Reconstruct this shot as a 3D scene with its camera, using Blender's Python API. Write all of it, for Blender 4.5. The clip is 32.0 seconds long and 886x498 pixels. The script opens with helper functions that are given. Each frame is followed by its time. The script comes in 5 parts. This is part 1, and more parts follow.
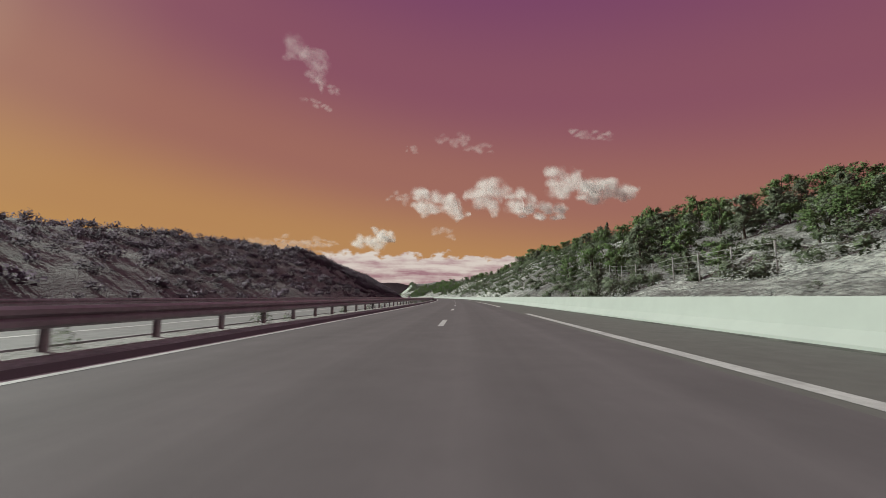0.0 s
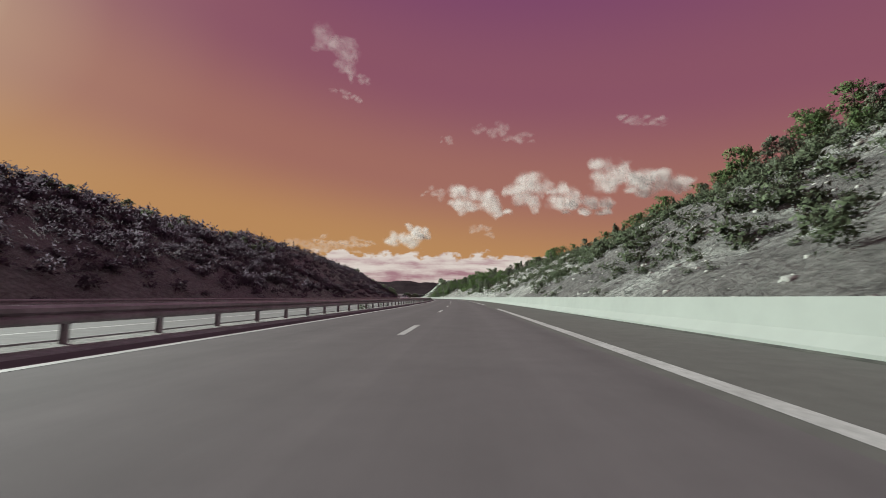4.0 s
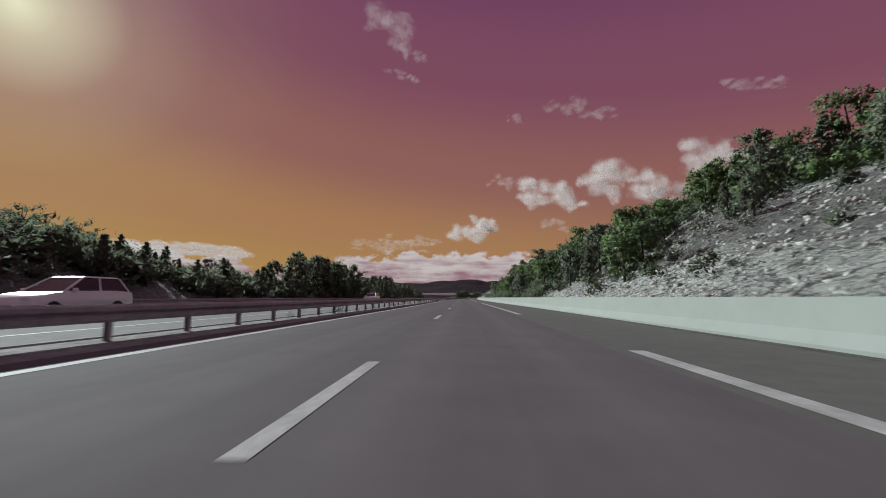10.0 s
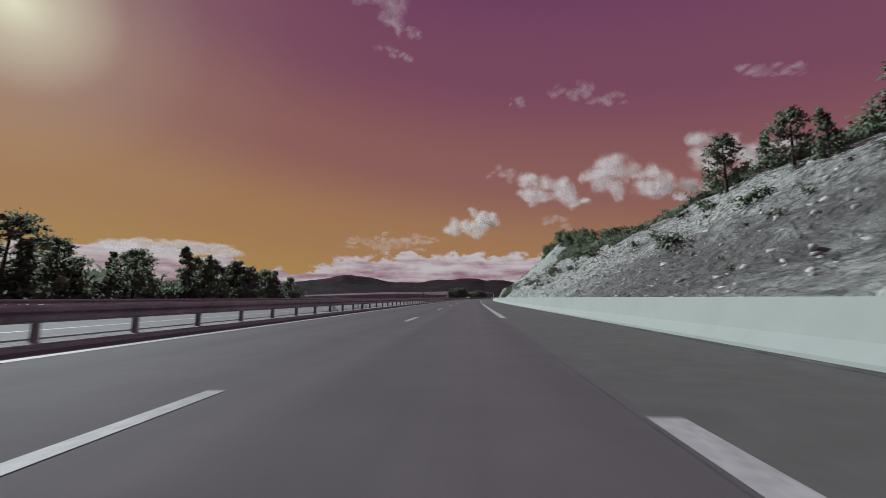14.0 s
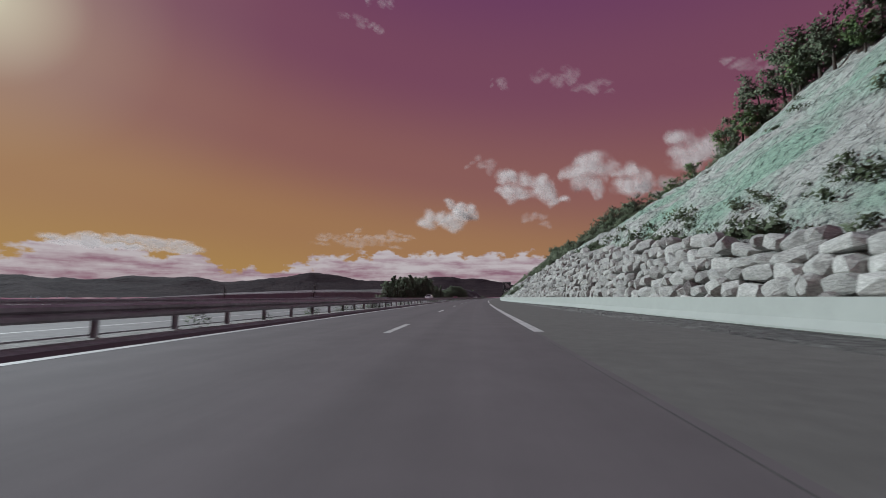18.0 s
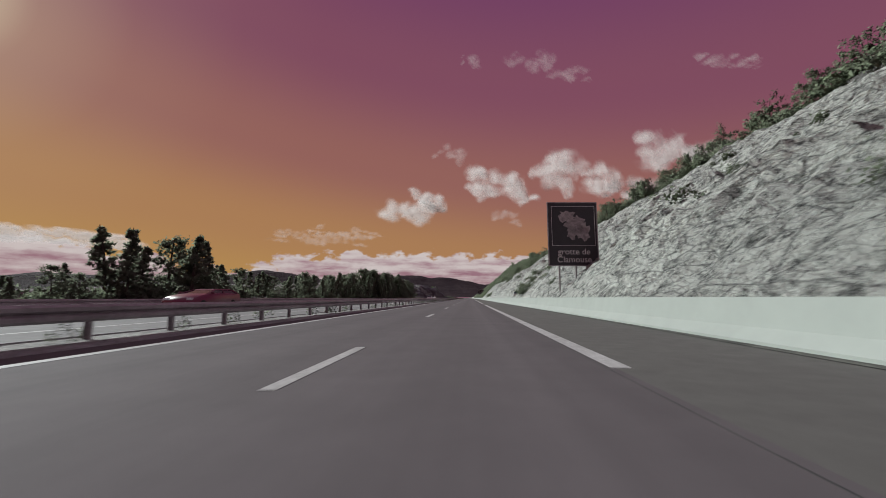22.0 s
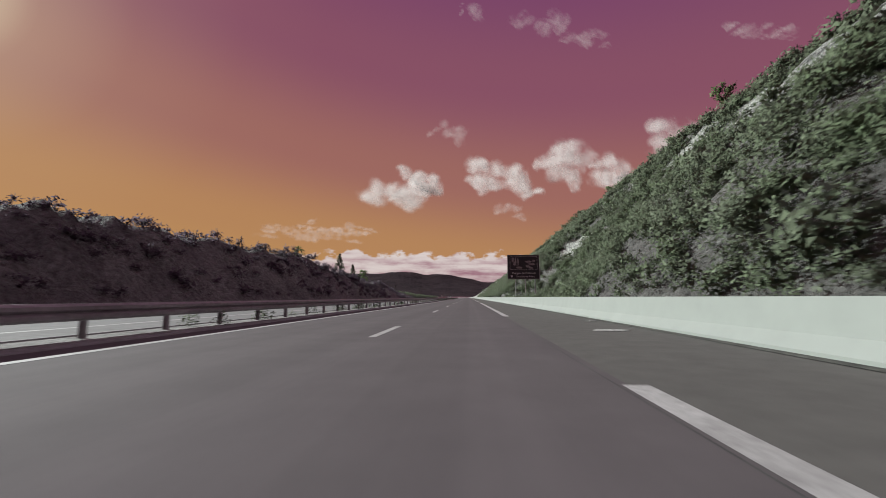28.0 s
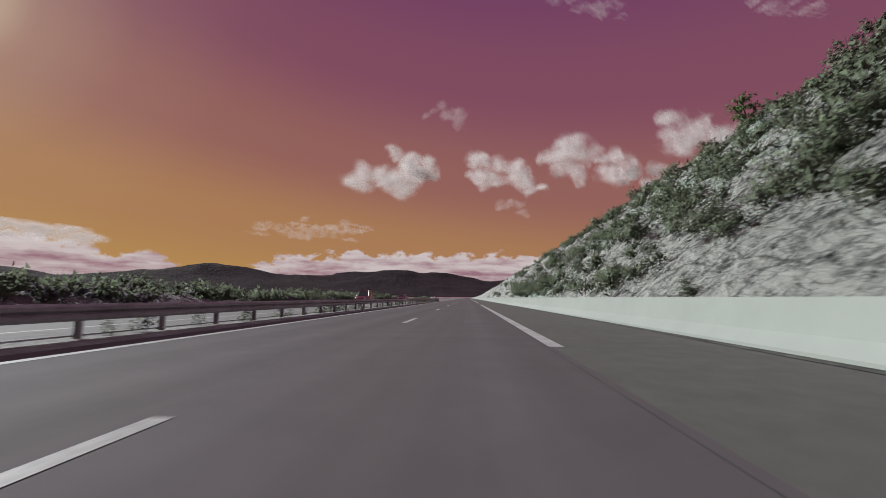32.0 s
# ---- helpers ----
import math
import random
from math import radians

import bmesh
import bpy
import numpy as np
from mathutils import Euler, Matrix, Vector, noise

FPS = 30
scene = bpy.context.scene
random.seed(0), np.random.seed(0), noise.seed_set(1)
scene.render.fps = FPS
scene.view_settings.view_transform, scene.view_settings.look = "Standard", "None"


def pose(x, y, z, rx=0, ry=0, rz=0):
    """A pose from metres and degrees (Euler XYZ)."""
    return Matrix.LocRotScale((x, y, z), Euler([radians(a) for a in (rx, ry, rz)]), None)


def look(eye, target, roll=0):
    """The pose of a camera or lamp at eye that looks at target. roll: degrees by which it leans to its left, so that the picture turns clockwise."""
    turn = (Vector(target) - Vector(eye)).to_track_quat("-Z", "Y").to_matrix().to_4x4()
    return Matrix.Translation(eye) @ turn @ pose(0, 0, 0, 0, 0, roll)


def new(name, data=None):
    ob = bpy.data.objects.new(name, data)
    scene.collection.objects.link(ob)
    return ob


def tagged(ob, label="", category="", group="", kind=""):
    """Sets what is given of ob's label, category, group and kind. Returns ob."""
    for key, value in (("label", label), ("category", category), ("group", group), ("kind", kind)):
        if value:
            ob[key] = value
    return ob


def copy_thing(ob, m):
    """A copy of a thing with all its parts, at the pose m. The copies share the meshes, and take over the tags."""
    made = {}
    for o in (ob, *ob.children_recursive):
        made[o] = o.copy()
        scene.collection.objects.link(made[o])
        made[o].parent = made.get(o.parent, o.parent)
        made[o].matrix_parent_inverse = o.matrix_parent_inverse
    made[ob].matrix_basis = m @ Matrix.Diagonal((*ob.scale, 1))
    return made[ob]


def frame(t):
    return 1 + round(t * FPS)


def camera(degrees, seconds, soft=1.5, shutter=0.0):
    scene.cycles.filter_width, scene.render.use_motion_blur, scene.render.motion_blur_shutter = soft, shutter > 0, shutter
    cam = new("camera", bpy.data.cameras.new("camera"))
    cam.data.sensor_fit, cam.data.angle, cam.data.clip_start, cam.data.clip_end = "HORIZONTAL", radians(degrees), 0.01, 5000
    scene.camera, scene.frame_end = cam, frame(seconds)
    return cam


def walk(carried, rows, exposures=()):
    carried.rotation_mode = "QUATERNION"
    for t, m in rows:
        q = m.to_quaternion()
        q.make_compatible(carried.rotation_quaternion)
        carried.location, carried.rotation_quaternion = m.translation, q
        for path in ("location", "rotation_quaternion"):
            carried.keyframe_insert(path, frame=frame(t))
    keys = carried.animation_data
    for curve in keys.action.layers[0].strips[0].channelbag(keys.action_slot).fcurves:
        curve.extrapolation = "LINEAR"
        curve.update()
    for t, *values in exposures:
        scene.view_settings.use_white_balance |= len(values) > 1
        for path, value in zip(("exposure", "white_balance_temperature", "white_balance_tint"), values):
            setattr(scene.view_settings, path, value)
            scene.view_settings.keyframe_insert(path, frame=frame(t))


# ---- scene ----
cam = camera(95.7, 32.0, soft=0.88, shutter=0.07)
EYE = 0.746
# seconds, x, y, turn to the left and upward tilt in degrees
PATH = [
    (0.0, 0.00, 0.00, 0.001, 6.84),
    (0.5, 1.04, 17.13, 0.661, 6.84),
    (1.0, 1.88, 34.32, 1.303, 6.84),
    (1.5, 2.53, 51.56, 1.951, 6.84),
    (2.0, 2.98, 68.88, 2.650, 6.84),
    (2.5, 3.21, 86.26, 3.396, 6.84),
    (3.0, 3.22, 103.71, 4.145, 6.84),
    (3.5, 3.00, 121.23, 4.866, 6.85),
    (4.0, 2.56, 138.82, 5.574, 6.88),
    (4.5, 1.90, 156.48, 6.296, 6.91),
    (5.0, 1.00, 174.20, 7.055, 6.94),
    (5.5, -0.14, 192.00, 7.872, 6.97),
    (6.0, -1.56, 209.85, 8.768, 6.98),
    (6.5, -3.26, 227.75, 9.704, 6.99),
    (7.0, -5.27, 245.71, 10.621, 6.97),
    (7.5, -7.57, 263.71, 11.529, 6.94),
    (8.0, -10.17, 281.74, 12.424, 6.89),
    (8.5, -13.05, 299.82, 13.288, 6.85),
    (9.0, -16.21, 317.92, 14.085, 6.86),
    (9.5, -19.62, 336.05, 14.790, 6.89),
    (10.0, -23.24, 354.21, 15.363, 6.91),
    (10.5, -27.03, 372.40, 15.755, 6.91),
    (11.0, -30.94, 390.64, 15.983, 6.90),
    (11.5, -34.90, 408.92, 16.049, 6.88),
    (12.0, -38.87, 427.27, 15.976, 6.87),
    (12.5, -42.82, 445.68, 15.814, 6.89),
    (13.0, -46.72, 464.15, 15.610, 6.90),
    (13.5, -50.56, 482.68, 15.393, 6.92),
    (14.0, -54.34, 501.27, 15.143, 6.92),
    (14.5, -58.04, 519.92, 14.862, 6.91),
    (15.0, -61.64, 538.62, 14.550, 6.90),
    (15.5, -65.15, 557.38, 14.207, 6.88),
    (16.0, -68.55, 576.19, 13.832, 6.86),
    (16.5, -71.82, 595.05, 13.427, 6.84),
    (17.0, -74.95, 613.96, 12.985, 6.84),
    (17.5, -77.93, 632.91, 12.476, 6.86),
    (18.0, -80.74, 651.90, 11.882, 6.88),
    (18.5, -83.33, 670.94, 11.227, 6.91),
    (19.0, -85.71, 690.02, 10.537, 6.94),
    (19.5, -87.85, 709.13, 9.816, 6.98),
    (20.0, -89.75, 728.28, 9.103, 7.02),
    (20.5, -91.43, 747.45, 8.484, 7.03),
    (21.0, -92.92, 766.64, 8.002, 7.00),
    (21.5, -94.28, 785.84, 7.657, 6.96),
    (22.0, -95.53, 805.05, 7.414, 6.93),
    (22.5, -96.73, 824.26, 7.257, 6.91),
    (23.0, -97.87, 843.47, 7.157, 6.90),
    (23.5, -99.00, 862.69, 7.131, 6.89),
    (24.0, -100.13, 881.90, 7.163, 6.86),
    (24.5, -101.27, 901.12, 7.217, 6.84),
    (25.0, -102.42, 920.34, 7.239, 6.83),
    (25.5, -103.59, 939.57, 7.253, 6.84),
    (26.0, -104.76, 958.81, 7.282, 6.86),
    (26.5, -105.94, 978.05, 7.326, 6.88),
    (27.0, -107.14, 997.32, 7.382, 6.89),
    (27.5, -108.36, 1016.60, 7.445, 6.88),
    (28.0, -109.60, 1035.92, 7.510, 6.86),
    (28.5, -110.88, 1055.26, 7.589, 6.84),
    (29.0, -112.17, 1074.64, 7.656, 6.85),
    (29.5, -113.49, 1094.07, 7.685, 6.88),
    (30.0, -114.82, 1113.56, 7.689, 6.90),
    (30.5, -116.15, 1133.12, 7.668, 6.91),
    (31.0, -117.48, 1152.75, 7.636, 6.91),
    (31.5, -118.80, 1172.47, 7.601, 6.92),
    (32.0, -120.11, 1192.30, 7.564, 6.93),
]
walk(cam, [(t, pose(x, y, EYE, 90 + tilt, 0, turn)) for t, x, y, turn, tilt in PATH],
     exposures=[(0, 0.21, 6600, 1), (3.5, 0.27, 6500, 1), (7, 0.06, 6300, 2), (12, -0.14, 5950, 6), (18, -0.22, 5850, 8), (21, -0.05, 6150, 8), (25, 0.06, 6350, 8), (29, 0.2, 6350, 8), (32, -0.03, 6250, 11)])

# ---------------------------------------------------------------- light
SUN_AZ, SUN_EL = 64.5, 27.5          # degrees to the left of north, above the horizon
sun = new("sun", bpy.data.lights.new("sun", "SUN"))
sun.data.energy, sun.data.angle, sun.data.color = 4.3, radians(0.6), (0.93, 1.0, 0.94)
sun.matrix_world = look((-math.sin(radians(SUN_AZ)) * 50, math.cos(radians(SUN_AZ)) * 50, 50 * math.tan(radians(SUN_EL))), (0, 0, 0))


def srgb(r, g, b):
    """Linear colour from 0..255 display values."""
    def lin(c):
        c /= 255
        return c / 12.92 if c < 0.04045 else ((c + 0.055) / 1.055) ** 2.4
    return (lin(r), lin(g), lin(b), 1)


world = bpy.data.worlds.new("dusk_sky")
scene.world = world
world.use_nodes = True
wt = world.node_tree
wt.nodes.clear()


def wnode(kind, **inputs):
    n = wt.nodes.new(kind)
    for k, v in inputs.items():
        n.inputs[k.replace("_", " ")].default_value = v
    return n


w_out = wnode("ShaderNodeOutputWorld")
w_bg = wnode("ShaderNodeBackground")
wt.links.new(w_bg.outputs[0], w_out.inputs[0])
w_geo = wnode("ShaderNodeTexCoord")
w_sep = wnode("ShaderNodeSeparateXYZ")
wt.links.new(w_geo.outputs["Generated"], w_sep.inputs[0])


def wmath(op, a, b=None, clamp=False):
    n = wt.nodes.new("ShaderNodeMath")
    n.operation, n.use_clamp = op, clamp
    for i, v in enumerate((a, b)):
        if v is None:
            continue
        if isinstance(v, (int, float)):
            n.inputs[i].default_value = v
        else:
            wt.links.new(v, n.inputs[i])
    return n.outputs[0]


def wramp(fac, stops, smooth="LINEAR"):
    n = wt.nodes.new("ShaderNodeValToRGB")
    n.color_ramp.interpolation = smooth
    el = n.color_ramp.elements
    while len(el) < len(stops):
        el.new(0.5)
    for e, (p, c) in zip(el, stops):
        e.position, e.color = p, c
    wt.links.new(fac, n.inputs[0])
    return n.outputs[0]


def wmix(fac, a, b):
    n = wt.nodes.new("ShaderNodeMix")
    n.data_type = "RGBA"
    for i, v in ((0, fac), (6, a), (7, b)):
        if isinstance(v, (int, float, tuple)):
            n.inputs[i].default_value = v
        else:
            wt.links.new(v, n.inputs[i])
    return n.outputs[2]


w_el = wmath("DIVIDE", wmath("ARCSINE", w_sep.outputs[2]), math.pi / 2)       # 0 horizon, 1 zenith
# nearness to the sun's direction
w_dot = wt.nodes.new("ShaderNodeVectorMath")
w_dot.operation = "DOT_PRODUCT"
w_dot.inputs[1].default_value = (-math.sin(radians(SUN_AZ)) * math.cos(radians(SUN_EL)), math.cos(radians(SUN_AZ)) * math.cos(radians(SUN_EL)), math.sin(radians(SUN_EL)))
wt.links.new(w_geo.outputs["Generated"], w_dot.inputs[0])
w_ang = wmath("DIVIDE", wmath("ARCCOSINE", w_dot.outputs["Value"]), math.pi)
# bands of colour lean towards the sun's side: subtract a share of the angle from the height
w_h = wmath("ADD", w_el, wmath("MULTIPLY", wmath("SUBTRACT", w_ang, 0.25), 0.30), False)
w_sky = wramp(w_h, [(0.0, srgb(180, 138, 80)), (0.09, srgb(170, 124, 84)), (0.20, srgb(148, 98, 90)), (0.34, srgb(128, 76, 94)), (0.50, srgb(112, 62, 98)), (0.68, srgb(138, 122, 134)), (1.0, srgb(176, 172, 176))], "EASE")
w_glow = wramp(w_ang, [(0.0, (1, 1, 1, 1)), (0.015, (0.6, 0.6, 0.6, 1)), (0.045, (0.15, 0.15, 0.15, 1)), (0.085, (0.045, 0.045, 0.045, 1)), (0.14, (0.008, 0.008, 0.008, 1)), (0.19, (0, 0, 0, 1))], "LINEAR")
w_all = wmix(w_glow, w_sky, srgb(242, 232, 196))
# the far bank of cloud along the horizon
w_az = wmath("ARCTAN2", w_sep.outputs[0], w_sep.outputs[1])
w_eld = wmath("MULTIPLY", w_el, 90.0)


def wnoise(sx, sy, detail, offset):
    c = wt.nodes.new("ShaderNodeCombineXYZ")
    wt.links.new(wmath("MULTIPLY", w_az, sx), c.inputs[0])
    wt.links.new(wmath("ADD", wmath("MULTIPLY", w_eld, sy), offset), c.inputs[1])
    n = wt.nodes.new("ShaderNodeTexNoise")
    n.inputs["Scale"].default_value, n.inputs["Detail"].default_value, n.inputs["Roughness"].default_value = 1.0, detail, 0.55
    wt.links.new(c.outputs[0], n.inputs["Vector"])
    return n.outputs["Fac"]


# its height in degrees, from the left round to the right, and the ragged edge
w_round = wmath("ADD", wmath("MULTIPLY", w_az, 1 / math.pi), 0.5)
w_top = wmath("MULTIPLY", wramp(w_round, [(a, (h / 12, h / 12, h / 12, 1)) for a, h in ((0.0, 3.0), (0.16, 5.4), (0.22, 6.0), (0.26, 5.0), (0.285, 3.4), (0.31, 3.9), (0.345, 5.6), (0.40, 6.6), (0.46, 6.3), (0.52, 6.0), (0.70, 5.0), (1.0, 3.0))]), 12.0)
w_edge = wmath("ADD", wmath("SUBTRACT", w_top, w_eld), wmath("MULTIPLY", wmath("SUBTRACT", wnoise(15.0, 0.42, 6.0, 8.0), 0.5), 6.5))
w_edge = wmath("ADD", w_edge, wmath("MULTIPLY", wmath("SUBTRACT", wnoise(55.0, 1.6, 4.0, 31.0), 0.5), 1.2))
w_bank = wmath("MULTIPLY", w_edge, 1.9, True)
w_shade = wmath("ADD", wmath("ADD", 0.10, wmath("MULTIPLY", w_eld, 0.085)), wmath("MULTIPLY", wmath("SUBTRACT", wnoise(8.0, 1.1, 7.0, 20.0), 0.5), 1.5))
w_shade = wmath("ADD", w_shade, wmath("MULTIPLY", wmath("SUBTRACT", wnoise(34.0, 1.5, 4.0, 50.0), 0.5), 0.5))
w_cloud = wramp(w_shade, [(0.0, srgb(142, 100, 118)), (0.16, srgb(152, 116, 128)), (0.34, srgb(178, 154, 158)), (0.58, srgb(202, 188, 186)), (1.0, srgb(214, 204, 200))], "LINEAR")
w_all = wmix(wmath("MULTIPLY", w_bank, 0.92), w_all, w_cloud)
wt.links.new(w_all, w_bg.inputs[0])
w_bg.inputs[1].default_value = 1.0

# ---------------------------------------------------------------- the road's line
ROAD_STEP = 40.0
ROAD_TURN = [-3.15, -2.14, -0.38, 1.31, 2.85, 4.37, 6.13, 8.32, 10.42, 12.02, 12.79, 12.62, 11.90, 11.16, 10.44, 9.59, 8.52, 7.15, 5.73, 4.57, 3.88, 3.60, 3.54, 3.50, 3.46, 3.50, 3.60, 3.74, 3.91, 4.00, 3.98]
ROAD_X, ROAD_Y = -0.62, 0.04
_s = np.arange(-400.0, 4200.1, 2.0)
_h = np.radians(np.interp(_s, np.arange(len(ROAD_TURN)) * ROAD_STEP, ROAD_TURN))
_h += np.where(_s < 0, np.radians(_s * 0.03), 0)
_hm = (_h[1:] + _h[:-1]) / 2
_x = np.concatenate([[0], np.cumsum(-np.sin(_hm) * 2.0)])
_y = np.concatenate([[0], np.cumsum(np.cos(_hm) * 2.0)])
_x += ROAD_X - np.interp(0, _s, _x)
_y += ROAD_Y - np.interp(0, _s, _y)


def on_road(s, lat, z=0.0):
    """World place of a point s metres along the dashed lane line and lat metres to its right."""
    h = np.interp(s, _s, _h)
    return np.stack(np.broadcast_arrays(np.interp(s, _s, _x) + np.cos(h) * lat, np.interp(s, _s, _y) + np.sin(h) * lat, np.asarray(z, float)), -1)


def turn_at(s):
    return float(np.degrees(np.interp(s, _s, _h)))


def place(s, lat, z=0.0, rz=0.0):
    p = on_road(s, lat, z)
    return pose(float(p[0]), float(p[1]), float(p[2]), 0, 0, turn_at(s) + rz)


def vnoise(x, y, seed=0):
    """Smooth value noise, about -1..1, for arrays."""
    x, y = np.broadcast_arrays(np.asarray(x, float), np.asarray(y, float))
    xi, yi = np.floor(x).astype(np.int64), np.floor(y).astype(np.int64)
    fx, fy = x - xi, y - yi
    fx, fy = fx * fx * (3 - 2 * fx), fy * fy * (3 - 2 * fy)

    def hsh(a, b):
        v = (a * 374761393 + b * 668265263 + seed * 974634721) & 0xFFFFFFFF
        v = ((v ^ (v >> 13)) * 1274126177) & 0xFFFFFFFF
        return ((v ^ (v >> 16)) & 0xFFFF) / 32767.5 - 1
    a, b, c, d = hsh(xi, yi), hsh(xi + 1, yi), hsh(xi, yi + 1), hsh(xi + 1, yi + 1)
    return (a * (1 - fx) + b * fx) * (1 - fy) + (c * (1 - fx) + d * fx) * fy


def fbm(x, y, seed=0, octaves=4, gain=0.5):
    out, amp = 0, 1.0
    for i in range(octaves):
        out = out + amp * vnoise(x * 2 ** i, y * 2 ** i, seed + i * 17)
        amp *= gain
    return out


# ---------------------------------------------------------------- shape of the land
RIGHT_S = [-300, 0, 34, 69, 104, 174, 246, 319, 356, 393, 430, 468, 506, 560, 620, 640, 660, 685, 705, 723, 761, 800, 838, 877, 915, 954, 992, 1040, 1081, 1120, 1201, 1280, 1400, 1600, 2200]
RIGHT_R = [.20, .20, .24, .34, .40, .43, .35, .335, .37, .365, .39, .42, .43, .39, .39, .50, .62, .63, .53, .46, .50, .51, .54, .55, .54, .45, .58, .66, .69, .70, .59, .53, .45, .25, .05]
RIGHT_L = [42, 42, 42, 43, 43, 43, 44, 42, 42, 42, 40, 34, 32, 30, 34, 34, 33, 33, 32, 31, 31, 30, 30, 30, 30, 31, 30, 30, 31, 32, 32, 34, 40, 60, 90]
LEFT_S = [-300, 0, 34, 69, 104, 139, 174, 246, 319, 345, 370, 395, 440, 540, 600, 760, 985, 1000, 1030, 1080, 1130, 1180, 1230, 1400]
LEFT_Z = [6, 7.5, 8, 10, 12.8, 12.1, 11.1, 13.4, 13.8, 12.3, 8.5, 4.5, 1.5, 0.6, -1.5, -0.5, 1, 5.0, 5.9, 6.0, 4.5, 2.9, 1.2, -1]
LEFT_L = [41, 41, 41, 41, 41, 41, 41, 41, 41, 40, 38, 36, 34, 34, 34, 34, 30, 26, 24, 23.2, 23.5, 24.2, 25.8, 34]
TOE_R, TOE_L = 7.0, -18.4


def bay(s):
    """How far the barrier steps back at the lay-by."""
    return np.interp(s, [605, 623, 630, 690, 740], [0, 2.2, 2.9, 3.0, 0])


def recess(s):
    """The slope's foot lies further back round the wide sign."""
    return np.interp(s, [1066, 1084, 1103, 1114], [0, 4.6, 4.6, 0])


WALL_S, WALL_Z = [634, 650, 671, 684, 702, 716, 729], [0, 1.6, 2.4, 3.9, 5.2, 4.2, 0]


def land(s, lat):
    s, lat = np.broadcast_arrays(np.asarray(s, float), np.asarray(lat, float))
    # to the right
    lc = np.interp(s, RIGHT_S, RIGHT_L)
    zc = np.interp(s, RIGHT_S, RIGHT_R) * lc
    foot = TOE_R + bay(s) + recess(s)
    u = (lat - foot) / (lc - foot)
    zr = zc * np.clip(u, 0, 1) ** 0.92 + np.where(u > 1, np.minimum(lat - lc, 80) * 0.10 - 0.0006 * np.minimum(lat - lc, 80) ** 2, 0)
    far = np.clip((lat - 120) / 200, 0, 1)
    zr = zr * (1 - far) + np.minimum(zr, 26) * far
    # the stepped foot: a wall of boulders, a ledge, then the face
    hw = np.interp(s, WALL_S, WALL_Z)
    w = lat - TOE_R - bay(s) - 0.5
    step = np.minimum(np.clip(w, 0, None) / 0.42, hw)
    face = np.clip((w - 0.42 * hw - 3.0) / np.maximum(lc - TOE_R - bay(s) - 3.5 - 0.42 * hw, 1), 0, 1)
    stepped = np.maximum(step + (zc - hw) * face ** 0.85, 0) + np.where(u > 1, (lat - lc) * 0.1, 0)
    k = np.clip(hw / 1.2, 0, 1)
    zr = zr * (1 - k) + stepped * k
    rough = np.clip(u * 5, 0, 1) * (1 - 0.8 * k * (w < 0.42 * hw + 3.2))
    hard = np.interp(s, [212, 228, 285, 300, 575, 590, 1000, 1040, 1185, 1200], [0.25, 0.9, 0.9, 0.25, 0.25, 1.0, 1.0, 0.6, 0.6, 1.0]) * np.clip((1.02 - u) * 3.5, 0, 1) * np.interp(s, [636, 646, 708, 722], [1, 0.3, 0.3, 1])
    zr = zr + rough * ((0.9 - 0.4 * hard) * fbm(s / 17, lat / 11, 3, 3) + 0.35 * fbm(s / 4.2, lat / 3.2, 9, 3))
    ridge = lambda a, b, sd: 1 - 2 * np.abs(vnoise(a, b, sd))
    zr = zr + rough * hard * (0.30 * ridge(s / 9 + lat / 14, lat / 6, 61) + 0.34 * ridge(s / 3.6, lat / 2.9 + s / 9, 62) + 0.34 * ridge(s / 1.9, lat / 1.7 + s / 6, 63) + 0.30 * ridge(s / 5.2, lat / 16, 64) + 0.40 * ridge(s / 1.05 + lat / 5, lat / 1.1, 65) + 0.28 * vnoise(s / 0.5, lat / 0.5, 66))
    zr = zr + rough * 0.35 * k * ridge(s / 7 + 0.4 * fbm(s / 6, lat / 6, 68, 2), lat / 1.3, 67)
    zr = np.where(u < 0, 0.0, zr)
    # to the left
    ll = np.interp(s, LEFT_S, LEFT_L)
    zl = np.interp(s, LEFT_S, LEFT_Z)
    v = (-lat + TOE_L) / (ll + TOE_L)
    zlf = zl * np.clip(v, 0, 1) ** 0.9 + np.where(v > 1, (-lat - ll) * 0.03 * np.sign(zl - 3), 0)
    zlf = np.where(v > 1, np.maximum(zlf, -3.0), zlf)
    zlf = zlf - np.clip((-lat - 90) / 300, 0, 1) * np.maximum(zlf + 3, 0)
    zlf = zlf + np.clip(v * 4, 0, 1) * (0.7 * fbm(s / 19, lat / 13, 31, 3) + 0.25 * fbm(s / 4.5, lat / 3.5, 37, 2) + np.interp(s, [975, 1000, 1150, 1185], [0, 0.9, 0.9, 0]) * (0.7 * ridge(s / 3.1, lat / 5, 71) + 0.5 * ridge(s / 1.6, lat / 2.2, 72)))
    zlf = np.where(v < 0, 0.0, zlf)
    return np.where(lat > 0, zr, zlf)


